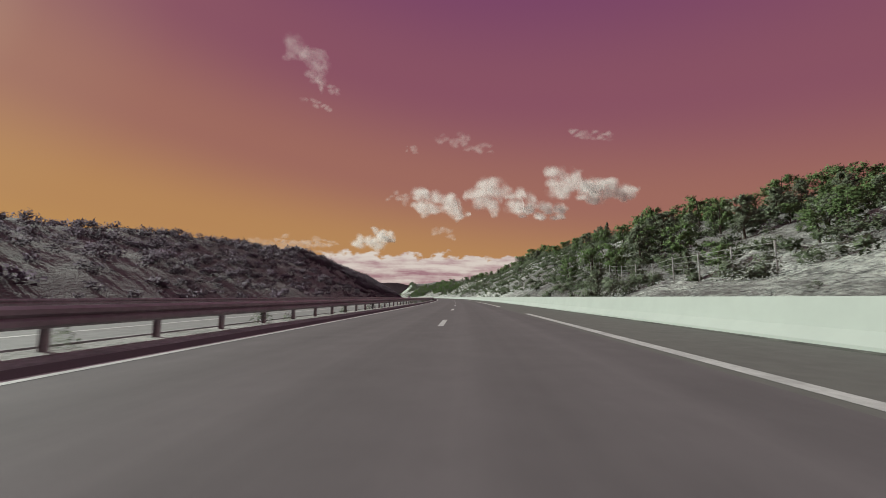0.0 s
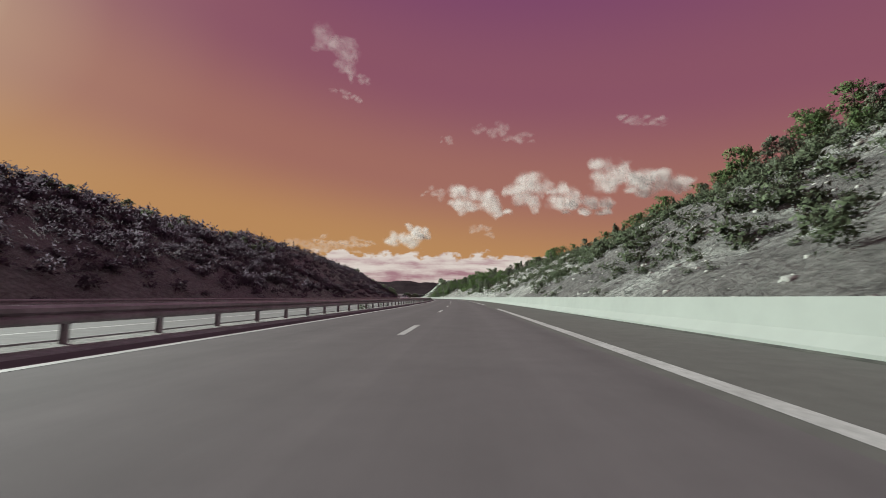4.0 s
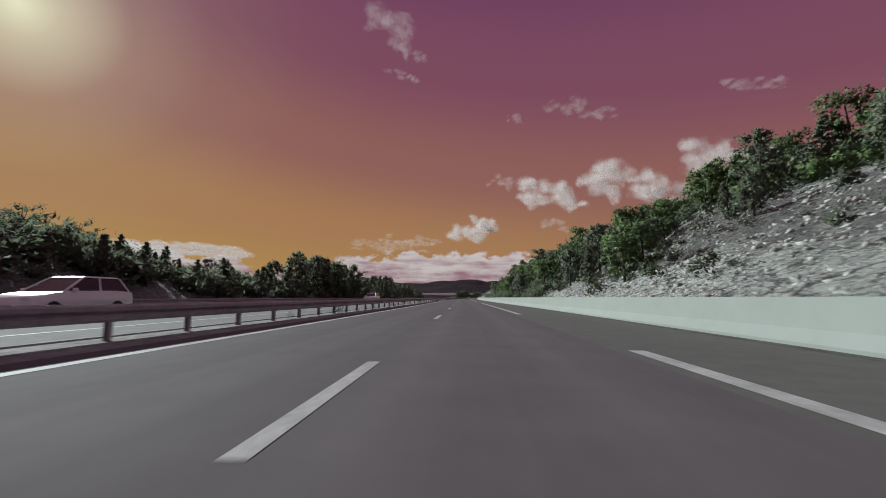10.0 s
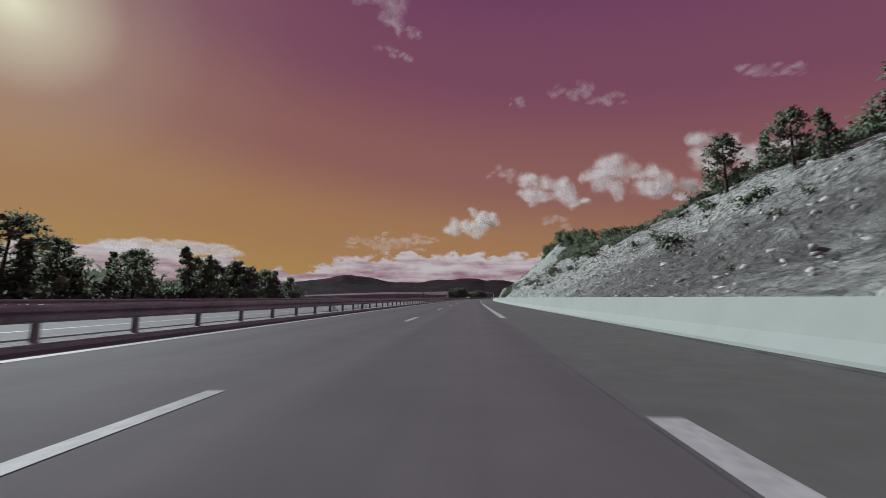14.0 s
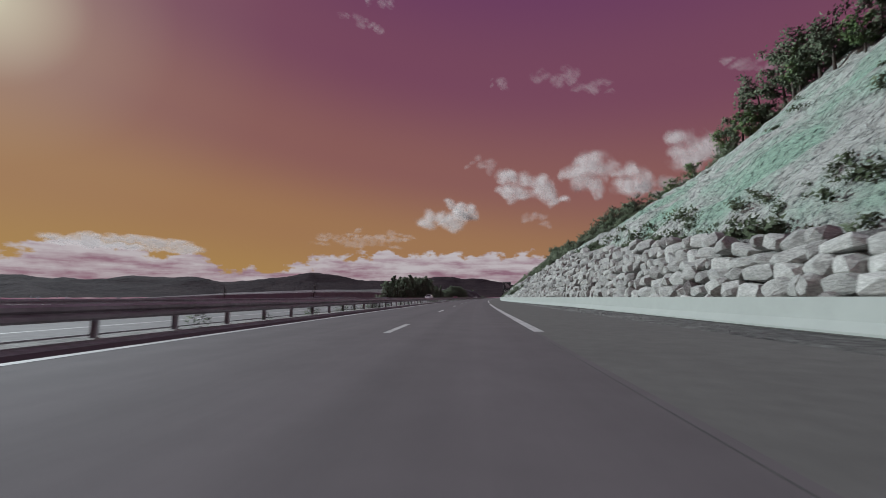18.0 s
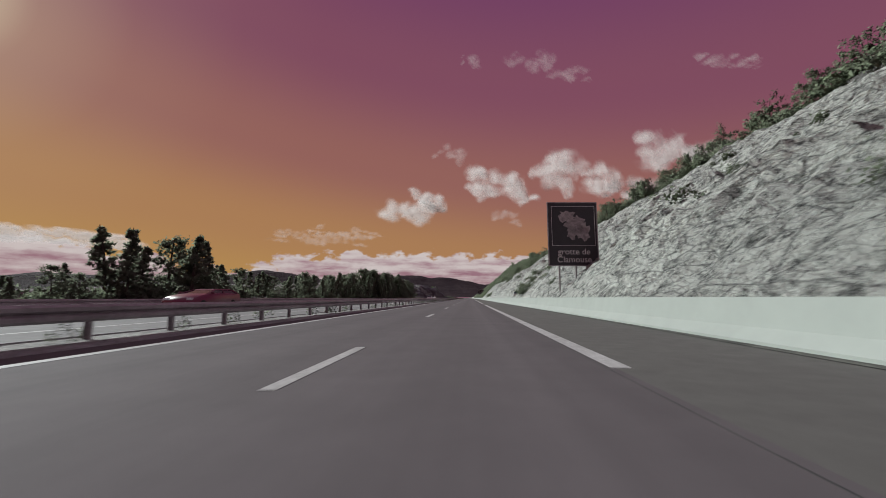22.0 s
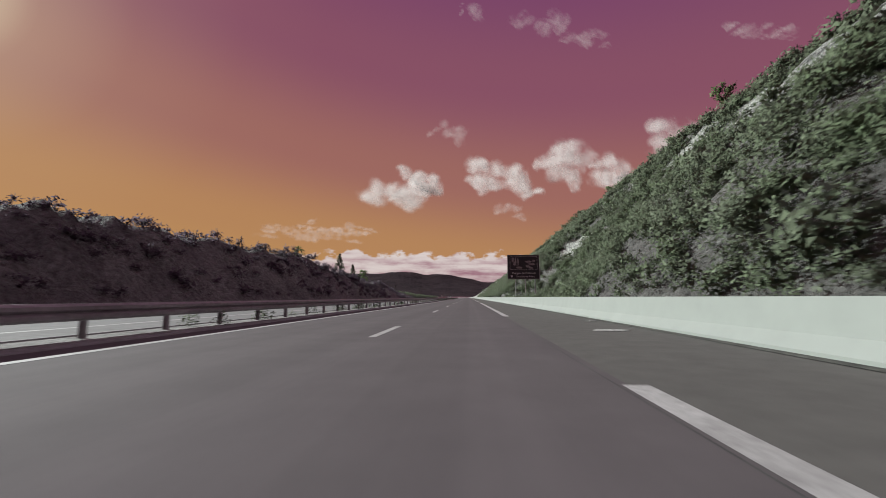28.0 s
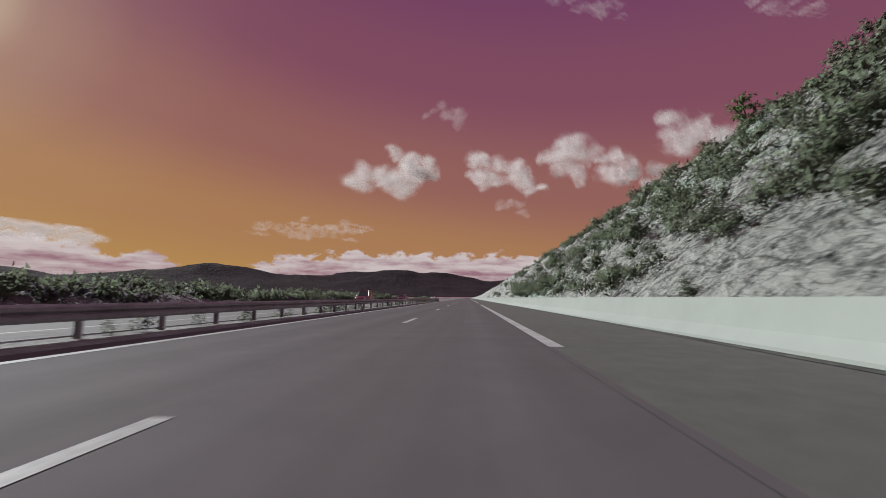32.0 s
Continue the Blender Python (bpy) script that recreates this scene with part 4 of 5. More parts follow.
def tree(kind, height, fine=False):
    """A trunk with limbs, and a crown of small leaf sprays. Height in metres."""
    holm = kind == "holm"
    kind = "oak" if holm else kind
    name = "evergreen_oak" if holm else {"pine": "pine_tree", "fir": "young_pine", "oak": "oak_tree", "bare": "thin_tree"}[kind]
    root = new(name)
    lean = rng.normal(0, 0.05, 2) * height
    spine = [(lean[0] * q ** 2, lean[1] * q ** 2, height * q * 0.93) for q in (0, 0.2, 0.4, 0.6, 0.8, 1.0)]
    r0 = 0.022 * height + 0.03
    parts = [tube(spine, [r0 * (1 - 0.85 * q) for q in (0, 0.2, 0.4, 0.6, 0.8, 1.0)], 7)]
    blobs = []
    n = {"pine": 38, "fir": 66, "oak": 28, "bare": 22}[kind]
    for i in range(n):
        q = {"pine": rng.uniform(0.14, 0.97), "fir": 0.10 + 0.87 * i / n, "oak": rng.uniform(0.22, 0.9), "bare": rng.uniform(0.25, 0.95)}[kind]
        w = rng.uniform(0, 6.28)
        reach = height * {"pine": 0.30 * math.sin(min(1, (1.06 - q) * 1.9) * 1.57) , "fir": 0.27 * (1.03 - q) + 0.02, "oak": 0.36 * math.sqrt(max(0.05, 1 - (2 * q - 1.1) ** 2)), "bare": 0.22 * (1.1 - q)}[kind] * rng.uniform(0.5, 1.12)
        k = q * 5
        j = min(int(k), 4)
        base = Vector(spine[j]).lerp(Vector(spine[j + 1]), k - j)
        tip = base + Vector((math.cos(w) * reach, math.sin(w) * reach, reach * {"pine": 0.35, "fir": 0.05, "oak": 0.4, "bare": 0.8}[kind]))
        if i % 3 == 0:
            parts.append(tube([base, base.lerp(tip, 0.55) + Vector((0, 0, 0.04 * height)), tip], [r0 * 0.35 * (1.1 - q), r0 * 0.2 * (1.1 - q), 0.012], 3))
        rad = height * {"pine": 0.085, "fir": 0.062 - 0.036 * q, "oak": 0.105, "bare": 0.06}[kind] * rng.uniform(0.75, 1.3)
        blobs.append((*tip, rad))
        if kind != "bare":
            blobs.append((*base.lerp(tip, 0.55), rad * 0.85))
    v = np.concatenate([p[0] for p in parts])
    off = np.cumsum([0] + [len(p[0]) for p in parts[:-1]])
    f = np.concatenate([p[1] + o for p, o in zip(parts, off)])
    trunk = new("trunk", big_mesh("trunk", v, f, [BARK], smooth=True))
    trunk.parent = root
    per = {"pine": 25, "fir": 15, "oak": 30, "bare": 12}[kind] * (3 if fine else 1)
    v, f = foliage(blobs, per, height * {"pine": 0.030, "fir": 0.030, "oak": 0.031, "bare": 0.022}[kind] * (0.55 if fine else 0.95), 0.8, 0.1)
    crown = new("crown", big_mesh("crown", v, f, smooth=True, mats=[OAK if holm else {"pine": LEAF_DARK, "fir": LEAF_DARK, "oak": LEAF, "bare": TWIG}[kind]]))
    crown.parent = root
    return root


TREES = {"holm": [tree("holm", 5.0) for _ in range(3)], "tall": [tree("fir", 6.0, True), tree("pine", 6.0, True), tree("fir", 6.0, True)], "pine": [tree("pine", 6.0) for _ in range(4)], "fir": [tree("fir", 6.0) for _ in range(3)], "oak": [tree("oak", 5.0) for _ in range(3)], "bare": [tree("bare", 5.0) for _ in range(2)]}
TREE_LABEL = {"holm": "rounded dark evergreen oak", "tall": "tall dark pine", "pine": "uneven dark green pine", "fir": "pointed dark young pine", "oak": "rounded leafy green oak", "bare": "thin half-bare twiggy tree"}
first = {k: 0 for k in TREES}


def plant(kind, s, lat, height, where, group):
    i = first[kind]
    first[kind] += 1
    src = TREES[kind][i % len(TREES[kind])]
    full = 5.0 if kind in ("oak", "holm", "bare") else 6.0
    z = float(land(np.array([s]), np.array([lat]))[0]) if abs(lat) > 6 else 0.0
    m = place(s, lat, z - 0.15, rng.uniform(0, 360))
    if i < len(TREES[kind]):
        ob = src
        ob.matrix_world = m @ Matrix.Scale(height / full, 4)
    else:
        ob = copy_thing(src, Matrix.Identity(4))
        ob.matrix_world = m @ Matrix.Scale(height / full, 4)
    return tagged(ob, f"{TREE_LABEL[kind]} {where}", "tree", group)


def right_lat(s, u):
    toe = TOE_R + float(bay(s)) + 0.6
    return toe + u * (float(np.interp(s, RIGHT_S, RIGHT_L)) - toe)


# trees on the right-hand slope
for _ in range(84):
    s = rng.uniform(0, 330)
    plant(rng.choice(["pine", "oak", "fir", "oak"]), s, right_lat(s, rng.uniform(0.72, 1.1)), rng.uniform(2.6, 5.0), "on the upper slope", "slope trees")
for _ in range(9):
    s = rng.uniform(20, 320)
    plant(rng.choice(["fir", "pine"]), s, right_lat(s, rng.uniform(0.05, 0.4)), rng.uniform(2.0, 3.4), "low on the stony slope", "slope trees")
for _ in range(52):
    s = rng.uniform(40, 330)
    plant(rng.choice(["oak", "pine", "oak"]), s, right_lat(s, rng.uniform(0.9, 1.06)), rng.uniform(2.6, 4.6), "along the crest of the stony slope", "slope trees")
for _ in range(34):
    s = rng.uniform(26, 120)
    plant(rng.choice(["oak", "pine", "oak"]), s, right_lat(s, rng.uniform(0.55, 1.0)), rng.uniform(2.2, 4.0), "in the green cover of the hill", "slope trees")
for _ in range(46):
    s = rng.uniform(205, 335)
    plant("bare", s, -rng.uniform(37, 42), rng.uniform(1.1, 2.3), "on top of the shaded bank", "verge trees")
for _ in range(30):
    s = rng.choice([rng.uniform(140, 215), rng.uniform(330, 398)])
    plant(rng.choice(["holm", "pine"]), s, -rng.uniform(33, 41), rng.uniform(1.4, 2.2) + (2.0 if s > 335 else 0), "on top of the shaded bank", "verge trees")
for s, lat, h in ((503, 22, 6.2), (44, 20, 4.8), (47, 24, 5.2), (38, 27, 4.6), (60, 20, 4.0)):
    plant("pine", s, lat, h, "standing clear on the slope", "slope trees")
for _ in range(24):
    s = rng.uniform(24, 58)
    plant(rng.choice(["pine", "oak", "oak"]), s, right_lat(s, rng.uniform(0.12, 0.95)), rng.uniform(2.0, 3.8), "low on the green slope", "slope trees")
for _ in range(20):
    s = rng.uniform(264, 292)
    plant(rng.choice(["oak", "pine"]), s, right_lat(s, rng.uniform(0.12, 0.36)), rng.uniform(2.0, 3.4), "in the clump below the rock", "slope trees")
for _ in range(84):
    s = rng.uniform(296, 425)
    plant(rng.choice(["oak", "pine", "oak"]), s, right_lat(s, rng.uniform(*((0.22, 0.58) if s < 358 else (0.42, 0.85) if s < 386 else (0.12, 0.85)))), rng.uniform(3.2, 5.6), "in the belt above the scree", "slope trees")
for _ in range(56):
    s = rng.uniform(379, 426)
    plant(rng.choice(["pine", "oak", "fir", "holm"]), s, right_lat(s, rng.uniform(0.04, 0.8)), rng.uniform(2.6, 4.4), "at the near edge of the wood", "slope trees")
for _ in range(140):
    s = rng.uniform(398, 479)
    plant(rng.choice(["pine", "oak", "fir"]), s, right_lat(s, rng.uniform(0.02 if s < 464 else 0.6, 0.88)), rng.uniform(2.3, 3.8), "in the dense wood on the bank", "slope trees")
for _ in range(22):
    s = rng.uniform(480, 545)
    plant(rng.choice(["pine", "fir", "pine"]), s, right_lat(s, rng.uniform(0.45, 0.95)), rng.uniform(2.8, 4.8), "on top of the scree bank", "slope trees")
for a, b, n, u0 in ((745, 822, 16, 0.5), (938, 986, 11, 0.5), (592, 640, 13, 0.55)):
    for _ in range(n):
        s = rng.uniform(a, b)
        plant("holm", s, right_lat(s, rng.uniform(u0, 0.95)), rng.uniform(2.2, 3.4), "in the dark belt over the rock", "slope trees")
BELT_S = [590, 615, 626, 634, 655, 662, 684, 696, 704, 708, 721, 745, 766, 790, 820, 831, 836, 860, 880, 925, 946, 971, 976, 1002]
BELT_H = [3.4, 3.8, 5.0, 5.6, 5.6, 3.0, 3.6, 5.4, 5.2, 2.2, 3.2, 4.2, 3.4, 3.2, 5.0, 5.2, 3.4, 3.0, 3.0, 3.6, 2.6, 4.8, 4.0, 3.4]
for i in range(165):
    s = 590 + i * 2.5 + rng.uniform(-0.7, 0.7)
    plant("holm", s, float(np.interp(s, RIGHT_S, RIGHT_L)) + rng.uniform(-1.6, 1.2), float(np.interp(s, BELT_S, BELT_H)) * rng.uniform(0.9, 1.3 if s < 940 else 1.1), "along the crest of the rock cutting", "slope trees")
for i in range(55):
    s = 1132 + i * 2.67 + rng.uniform(-0.8, 0.8)
    plant("holm", s, float(np.interp(s, RIGHT_S, RIGHT_L)) + rng.uniform(-1.0, 2.0), float(np.interp(s, [1132, 1150, 1185, 1205, 1225, 1275], [1.6, 2.8, 3.8, 2.4, 3.4, 2.4])) * rng.uniform(0.7, 1.1), "along the crest of the green bank", "slope trees")
for s, u, h in ((690, 0.93, 3.4), (697, 0.97, 4.2), (703, 0.95, 4.0), (708, 0.98, 4.4), (714, 0.96, 3.6), (720, 0.97, 3.8), (752, 0.98, 3.0), (905, 1.0, 3.2), (1002, 0.99, 3.4), (1090, 1.0, 3.6), (1128, 0.98, 3.0), (1243, 0.92, 4.2), (1160, 1.0, 3.0)):
    plant("oak", s, right_lat(s, u), h, "on the crest of the cutting", "slope trees")
for _ in range(55):
    s = rng.uniform(424, 462)
    plant(rng.choice(["oak", "fir", "pine"]), s, right_lat(s, rng.uniform(0.02, 0.42)), rng.uniform(2.2, 3.4), "at the foot of the wooded bank", "slope trees")
# undergrowth of the dense wood
s, l = join(band(330, 296, 360, 0.24, 0.62), band(170, 355, 390, 0.42, 0.85))
scatter("undergrowth", SHRUBS, spots_on(s, l, rng.uniform(1.0, 2.1, len(s))), LEAF, "leafy green undergrowth between the trees above the scree", "undergrowth")
s, l = join(band(400, 396, 464, 0.0, 0.95), band(160, 378, 420, 0.0, 0.8), band(200, 450, 476, 0.0, 0.6))
scatter("undergrowth", SMALL, spots_on(s, l, rng.uniform(0.7, 1.6, len(s))), OAK, "dark undergrowth between the trees of the wooded bank", "undergrowth")
ROW_S = [770, 774, 800, 825, 828, 838, 841, 850, 853, 870, 890, 905, 918, 929, 950, 965, 978]
ROW_H = [6.0, 7.6, 8.4, 8.2, 2.4, 2.4, 6.0, 6.0, 3.6, 4.1, 4.8, 7.0, 7.8, 7.8, 8.2, 7.0, 3.6]
# thicket under the trees of the far verge
s = np.concatenate([rng.uniform(345, 560, 560), rng.uniform(772, 990, 520)])
l = -rng.uniform(20.2, 31, len(s))
scatter("thicket", SHRUBS, spots_on(s, l, rng.uniform(0.9, 2.0, len(s)) * np.where(s > 770, np.interp(s, ROW_S, ROW_H) / 5.2, 1.4).clip(0.6, 1.5)), OAK, "dark thicket under the trees of the far verge", "bushes")
# trees beyond the opposite carriageway
VERGE_S = [352, 376, 405, 413, 420, 431, 440, 450, 458, 475, 488, 500, 511, 530, 562]
VERGE_H = [4.0, 4.6, 5.0, 6.6, 7.2, 8.2, 7.0, 5.6, 6.2, 7.0, 5.2, 5.2, 6.4, 5.0, 4.0]
for i in range(136):
    s = 352 + i * 1.54 + rng.uniform(-1, 1)
    lat = -(20.4 + rng.uniform(0, 3.0) + (i % 2) * rng.uniform(0, 6))
    up = float(land(np.array([s]), np.array([lat]))[0])
    plant(rng.choice(["pine", "fir", "fir"]), s, lat, max(2.4, (float(np.interp(s, VERGE_S, VERGE_H)) - 0.7 * up) * rng.uniform(0.8, 1.15)), "beyond the far guard rail", "verge trees")
for s, l, h in ((632, 23, 3.2), (655, 26, 2.6), (672, 22, 3.8), (700, 25, 2.4), (720, 24, 3.0), (1190, 25, 3.4)):
    plant("bare", s, -l, h, "standing alone on the open verge", "verge trees")
for i in range(168):
    s = 771 + (i % 84) * 2.46 + rng.uniform(-0.9, 0.9)
    plant("tall" if s < 826 or 904 < s < 970 else rng.choice(["fir", "pine", "fir"]), s, -(21.3 + (i // 84) * 3.2 + rng.uniform(0, 2.4)), float(np.interp(s, ROW_S, ROW_H)) * rng.uniform(0.8, 1.16), "in the row along the opposite carriageway", "verge trees")
for i in range(16):
    s = 938 + i * 2.1
    plant(rng.choice(["fir", "pine"]), s, -rng.uniform(20.8, 23), rng.uniform(4.4, 6.8), "in the row along the opposite carriageway", "verge trees")
for s, l, h in ((1126, 25.0, 4.4), (1136, 25.0, 4.3), (1143, 26.0, 1.8), (1147, 25.5, 3.4), (1158, 27.5, 2.6), (1107, 25.5, 2.4), (1085, 30.0, 2.2)):
    plant("oak" if h < 3.5 else "tall", s, -l, h, "on top of the shaded rock cutting", "verge trees")

# ---------------------------------------------------------------- stones
STONE = material("pale_boulder", (0.46, 0.46, 0.44), 0.9, vary=(0.36, 0.36, 0.345), scale=0.8, detail=0.45, bump=0.7, bump_scale=5, bump_distance=0.08, object_random=0.22)
PEBBLE = material("pale_scree", (0.50, 0.50, 0.475), 0.9, vary=(0.40, 0.40, 0.38), scale=0.8, detail=0.4, island=0.3)


def hull(n, squash=(1, 1, 1), power=0.7):
    bm = bmesh.new()
    for _ in range(n):
        d = rng.normal(size=3)
        d = np.sign(d) * np.abs(d / np.linalg.norm(d)) ** power
        bm.verts.new(tuple(d * squash * rng.uniform(0.85, 1.0)))
    out = bmesh.ops.convex_hull(bm, input=bm.verts)
    bmesh.ops.delete(bm, geom=[v for v in bm.verts if not v.link_faces], context="VERTS")
    bmesh.ops.triangulate(bm, faces=bm.faces)
    bm.verts.index_update()
    v = np.array([tuple(x.co) for x in bm.verts])
    f = np.array([[x.index for x in y.verts] for y in bm.faces])
    bm.free()
    return v, f


PEBBLES = [hull(9, (1, 0.8, 0.6)) for _ in range(8)]
s, l = join(band(5600, 296, 362, 0.0, 0.26), band(2200, 360, 390, 0.0, 0.4), band(2800, 486, 588, 0.0, 0.7), band(3400, 60, 300, 0.0, 0.55), band(500, 1015, 1330, 0.0, 0.9))
scatter("scree", PEBBLES, spots_on(s, l, rng.uniform(0.07, 0.20, len(s)) * rng.choice([1, 1, 1, 1.5], len(s)), 0.25), PEBBLE, "loose pale broken limestone scree on the slope", "stones")

# ---------------------------------------------------------------- boulder wall
boulder_wall = new("boulder_wall")
boulder_wall.matrix_world = place(645, 9)
tagged(boulder_wall, "dry wall of large stacked pale boulders above the barrier", "retaining wall")
BOULDERS = []
for k in range(12):
    v, f = hull(34, (1, 0.8, 0.9), 0.8)
    BOULDERS.append(mesh_of("boulder", v, f, [STONE]))
inv = boulder_wall.matrix_world.inverted()
row_z, row = 0.1, 0
while row_z < 5.3:
    h = rng.uniform(0.5, 0.66)
    s = 638 + rng.uniform(0, 1)
    while s < 727:
        w = rng.choice([0.5, 0.75, 1.0, 1.35]) * rng.uniform(0.85, 1.15)
        tall = h * rng.uniform(0.85, 1.35)
        if np.interp(s + w / 2, WALL_S, WALL_Z) > row_z + 0.2 and (row < 4 or s > 668):
            b = new("boulder", BOULDERS[rng.integers(0, 12)])
            lat = TOE_R + float(bay(s)) + 0.46 + 0.42 * row_z + rng.normal(0, 0.05)
            b.parent, b.matrix_parent_inverse = boulder_wall, inv
            b.matrix_world = place(s + w / 2, lat, row_z + h / 2 + rng.normal(0, 0.08), 90 + rng.normal(0, 10)) @ Euler((rng.normal(0, 0.1), rng.normal(0, 0.22), 0)).to_matrix().to_4x4() @ Matrix.Diagonal((w * 0.60, 0.55, tall * 0.62, 1))
        s += w * 0.97
    row_z += h * 0.86
    row += 1

# ---------------------------------------------------------------- signs
PANEL = material("dark_sign_face", (0.022, 0.020, 0.028), 0.5, vary=(0.03, 0.026, 0.034), scale=1.0, detail=0.2)
SIGN_INK = material("pale_sign_print", (0.72, 0.68, 0.70), 0.55, vary=(0.6, 0.56, 0.58), scale=3, detail=0.2)
SIGN_ART = material("pinkish_sign_print", (0.40, 0.34, 0.36), 0.55, vary=(0.22, 0.18, 0.2), scale=4, detail=0.5)
GALV = material("galvanised_post", (0.42, 0.42, 0.42), 0.45, 0.7, vary=(0.34, 0.34, 0.35), scale=3, detail=0.2)


def box_mesh(name, x0, x1, y0, y1, z0, z1, mat, bevel=0.01):
    bm = bmesh.new()
    bmesh.ops.create_cube(bm, size=1)
    for v in bm.verts:
        v.co = ((x0 + x1) / 2 + v.co.x * (x1 - x0), (y0 + y1) / 2 + v.co.y * (y1 - y0), (z0 + z1) / 2 + v.co.z * (z1 - z0))
    if bevel:
        bmesh.ops.bevel(bm, geom=bm.edges[:], offset=bevel, segments=1, affect="EDGES")
    me = bpy.data.meshes.new(name)
    bm.to_mesh(me)
    bm.free()
    me.materials.append(mat)
    return me


def part(name, me, parent, label=""):
    ob = new(name, me)
    ob.parent = parent
    if label:
        ob["label"] = label
    return ob


def letters(text, size, x, z, parent, mat, y=-0.06):
    cu = bpy.data.curves.new("lettering", "FONT")
    cu.body, cu.size, cu.align_x, cu.extrude = text, size, "CENTER", 0.004
    cu.materials.append(mat)
    ob = new("lettering", cu)
    ob.parent = parent
    ob.matrix_local = pose(x, y, z, 90, 0, 0)
    return ob


def blots(parent, x0, x1, z0, z1, shapes, mat, seed):
    """The faded picture on a sign: ragged flat patches."""
    r = np.random.default_rng(seed)
    for cx, cz, rx, rz in shapes:
        n = 22
        pts = []
        for i in range(n):
            a = 2 * math.pi * i / n
            q = r.uniform(0.55, 1.1)
            pts.append((np.clip(x0 + (x1 - x0) * (cx + rx * q * math.cos(a)), x0, x1), -0.056, np.clip(z0 + (z1 - z0) * (cz + rz * q * math.sin(a)), z0, z1)))
        part("picture_patch", mesh_of("picture_patch", pts + [(x0 + (x1 - x0) * cx, -0.056, z0 + (z1 - z0) * cz)], [(i, (i + 1) % n, n) for i in range(n)], [mat]), parent)


def sign(name, s, lat, w, z0, z1, posts, label, rz=0.0):
    g = new(name)
    g.matrix_world = place(s, lat, 0, rz)
    tagged(g, label, "road sign")
    part("panel", box_mesh("panel", 0, w, -0.04, 0.04, z0, z1, PANEL, 0.012), g)
    for a, b, c, d in ((0, w, z0, z0 + 0.07), (0, w, z1 - 0.07, z1), (0, 0.07, z0 + 0.07, z1 - 0.07), (w - 0.07, w, z0 + 0.07, z1 - 0.07)):
        part("border", box_mesh("border", a, b, -0.052, -0.0405, c, d, SIGN_ART, 0), g)
    for q in posts:
        bm = bmesh.new()
        bmesh.ops.create_cone(bm, cap_ends=True, segments=12, radius1=0.075, radius2=0.075, depth=z1 - 0.1, matrix=pose(w * q, 0.12, (z1 - 0.1) / 2))
        me = bpy.data.meshes.new("post")
        bm.to_mesh(me)
        bm.free()
        me.materials.append(GALV)
        part("post", me, g, "galvanised steel tube")
    return g


def frame_lines(g, x0, x1, z0, z1):
    for a, b, c, d in ((x0, x1, z0, z0 + 0.025), (x0, x1, z1 - 0.025, z1), (x0, x0 + 0.025, z0 + 0.025, z1 - 0.025), (x1 - 0.025, x1, z0 + 0.025, z1 - 0.025)):
        part("picture_frame", box_mesh("picture_frame", a, b, -0.05, -0.0405, c, d, SIGN_INK, 0), g)


cave = sign("information_sign", 842.5, 7.35, 3.65, 3.0, 7.7, (0.22, 0.55, 0.85), "tall dark brown tourist sign with a cave picture", 4)
frame_lines(cave, 0.3, 3.45, 4.5, 7.4)
blots(cave, 0.35, 3.4, 4.55, 7.35, ((0.35, 0.75, 0.25, 0.18), (0.55, 0.5, 0.28, 0.3), (0.72, 0.35, 0.2, 0.28), (0.45, 0.3, 0.14, 0.18)), SIGN_ART, 3)
letters("grotte de", 0.62, 1.87, 3.85, cave, SIGN_INK)
letters("Clamouse", 0.62, 1.87, 3.28, cave, SIGN_INK)

gorge = sign("information_sign", 1099, 6.95, 4.35, 3.15, 6.45, (0.25, 0.56, 0.86), "wide dark brown tourist sign showing a gorge and cave", 5)
frame_lines(gorge, 0.35, 4.05, 4.42, 6.25)
blots(gorge, 0.4, 4.0, 4.47, 6.2, ((0.10, 0.78, 0.06, 0.25), (0.2, 0.6, 0.035, 0.42), (0.29, 0.62, 0.03, 0.4), (0.34, 0.14, 0.13, 0.1), (0.15, 0.45, 0.05, 0.2), (0.7, 0.6, 0.17, 0.09), (0.82, 0.42, 0.16, 0.1), (0.66, 0.25, 0.1, 0.12), (0.88, 0.68, 0.08, 0.1), (0.78, 0.12, 0.1, 0.09)), SIGN_ART, 5)
letters("Gorges de l'Hérault", 0.40, 2.2, 3.85, gorge, SIGN_INK)
letters("Grand Site de France", 0.30, 2.4, 3.42, gorge, SIGN_INK)
part("emblem", box_mesh("emblem", 0.42, 0.68, -0.056, -0.0405, 3.40, 3.66, SIGN_INK, 0.02), gorge)

back = sign("road_sign", 548, -21.9, 3.3, 1.9, 4.1, (0.3, 0.7), "dark back of a sign facing the opposite carriageway", 180)

# kilometre board behind the barrier
BLUE = material("sign_blue", (0.05, 0.06, 0.13), 0.5, vary=(0.06, 0.07, 0.15), scale=4, detail=0.1)
WHITE = material("sign_white", (0.82, 0.80, 0.82), 0.5, vary=(0.56, 0.54, 0.56), scale=4, detail=0.1)
km = new("kilometre_board")
km.matrix_world = place(869.5, 8.15)
tagged(km, "round-topped white kilometre board with a dark blue head", "road sign")


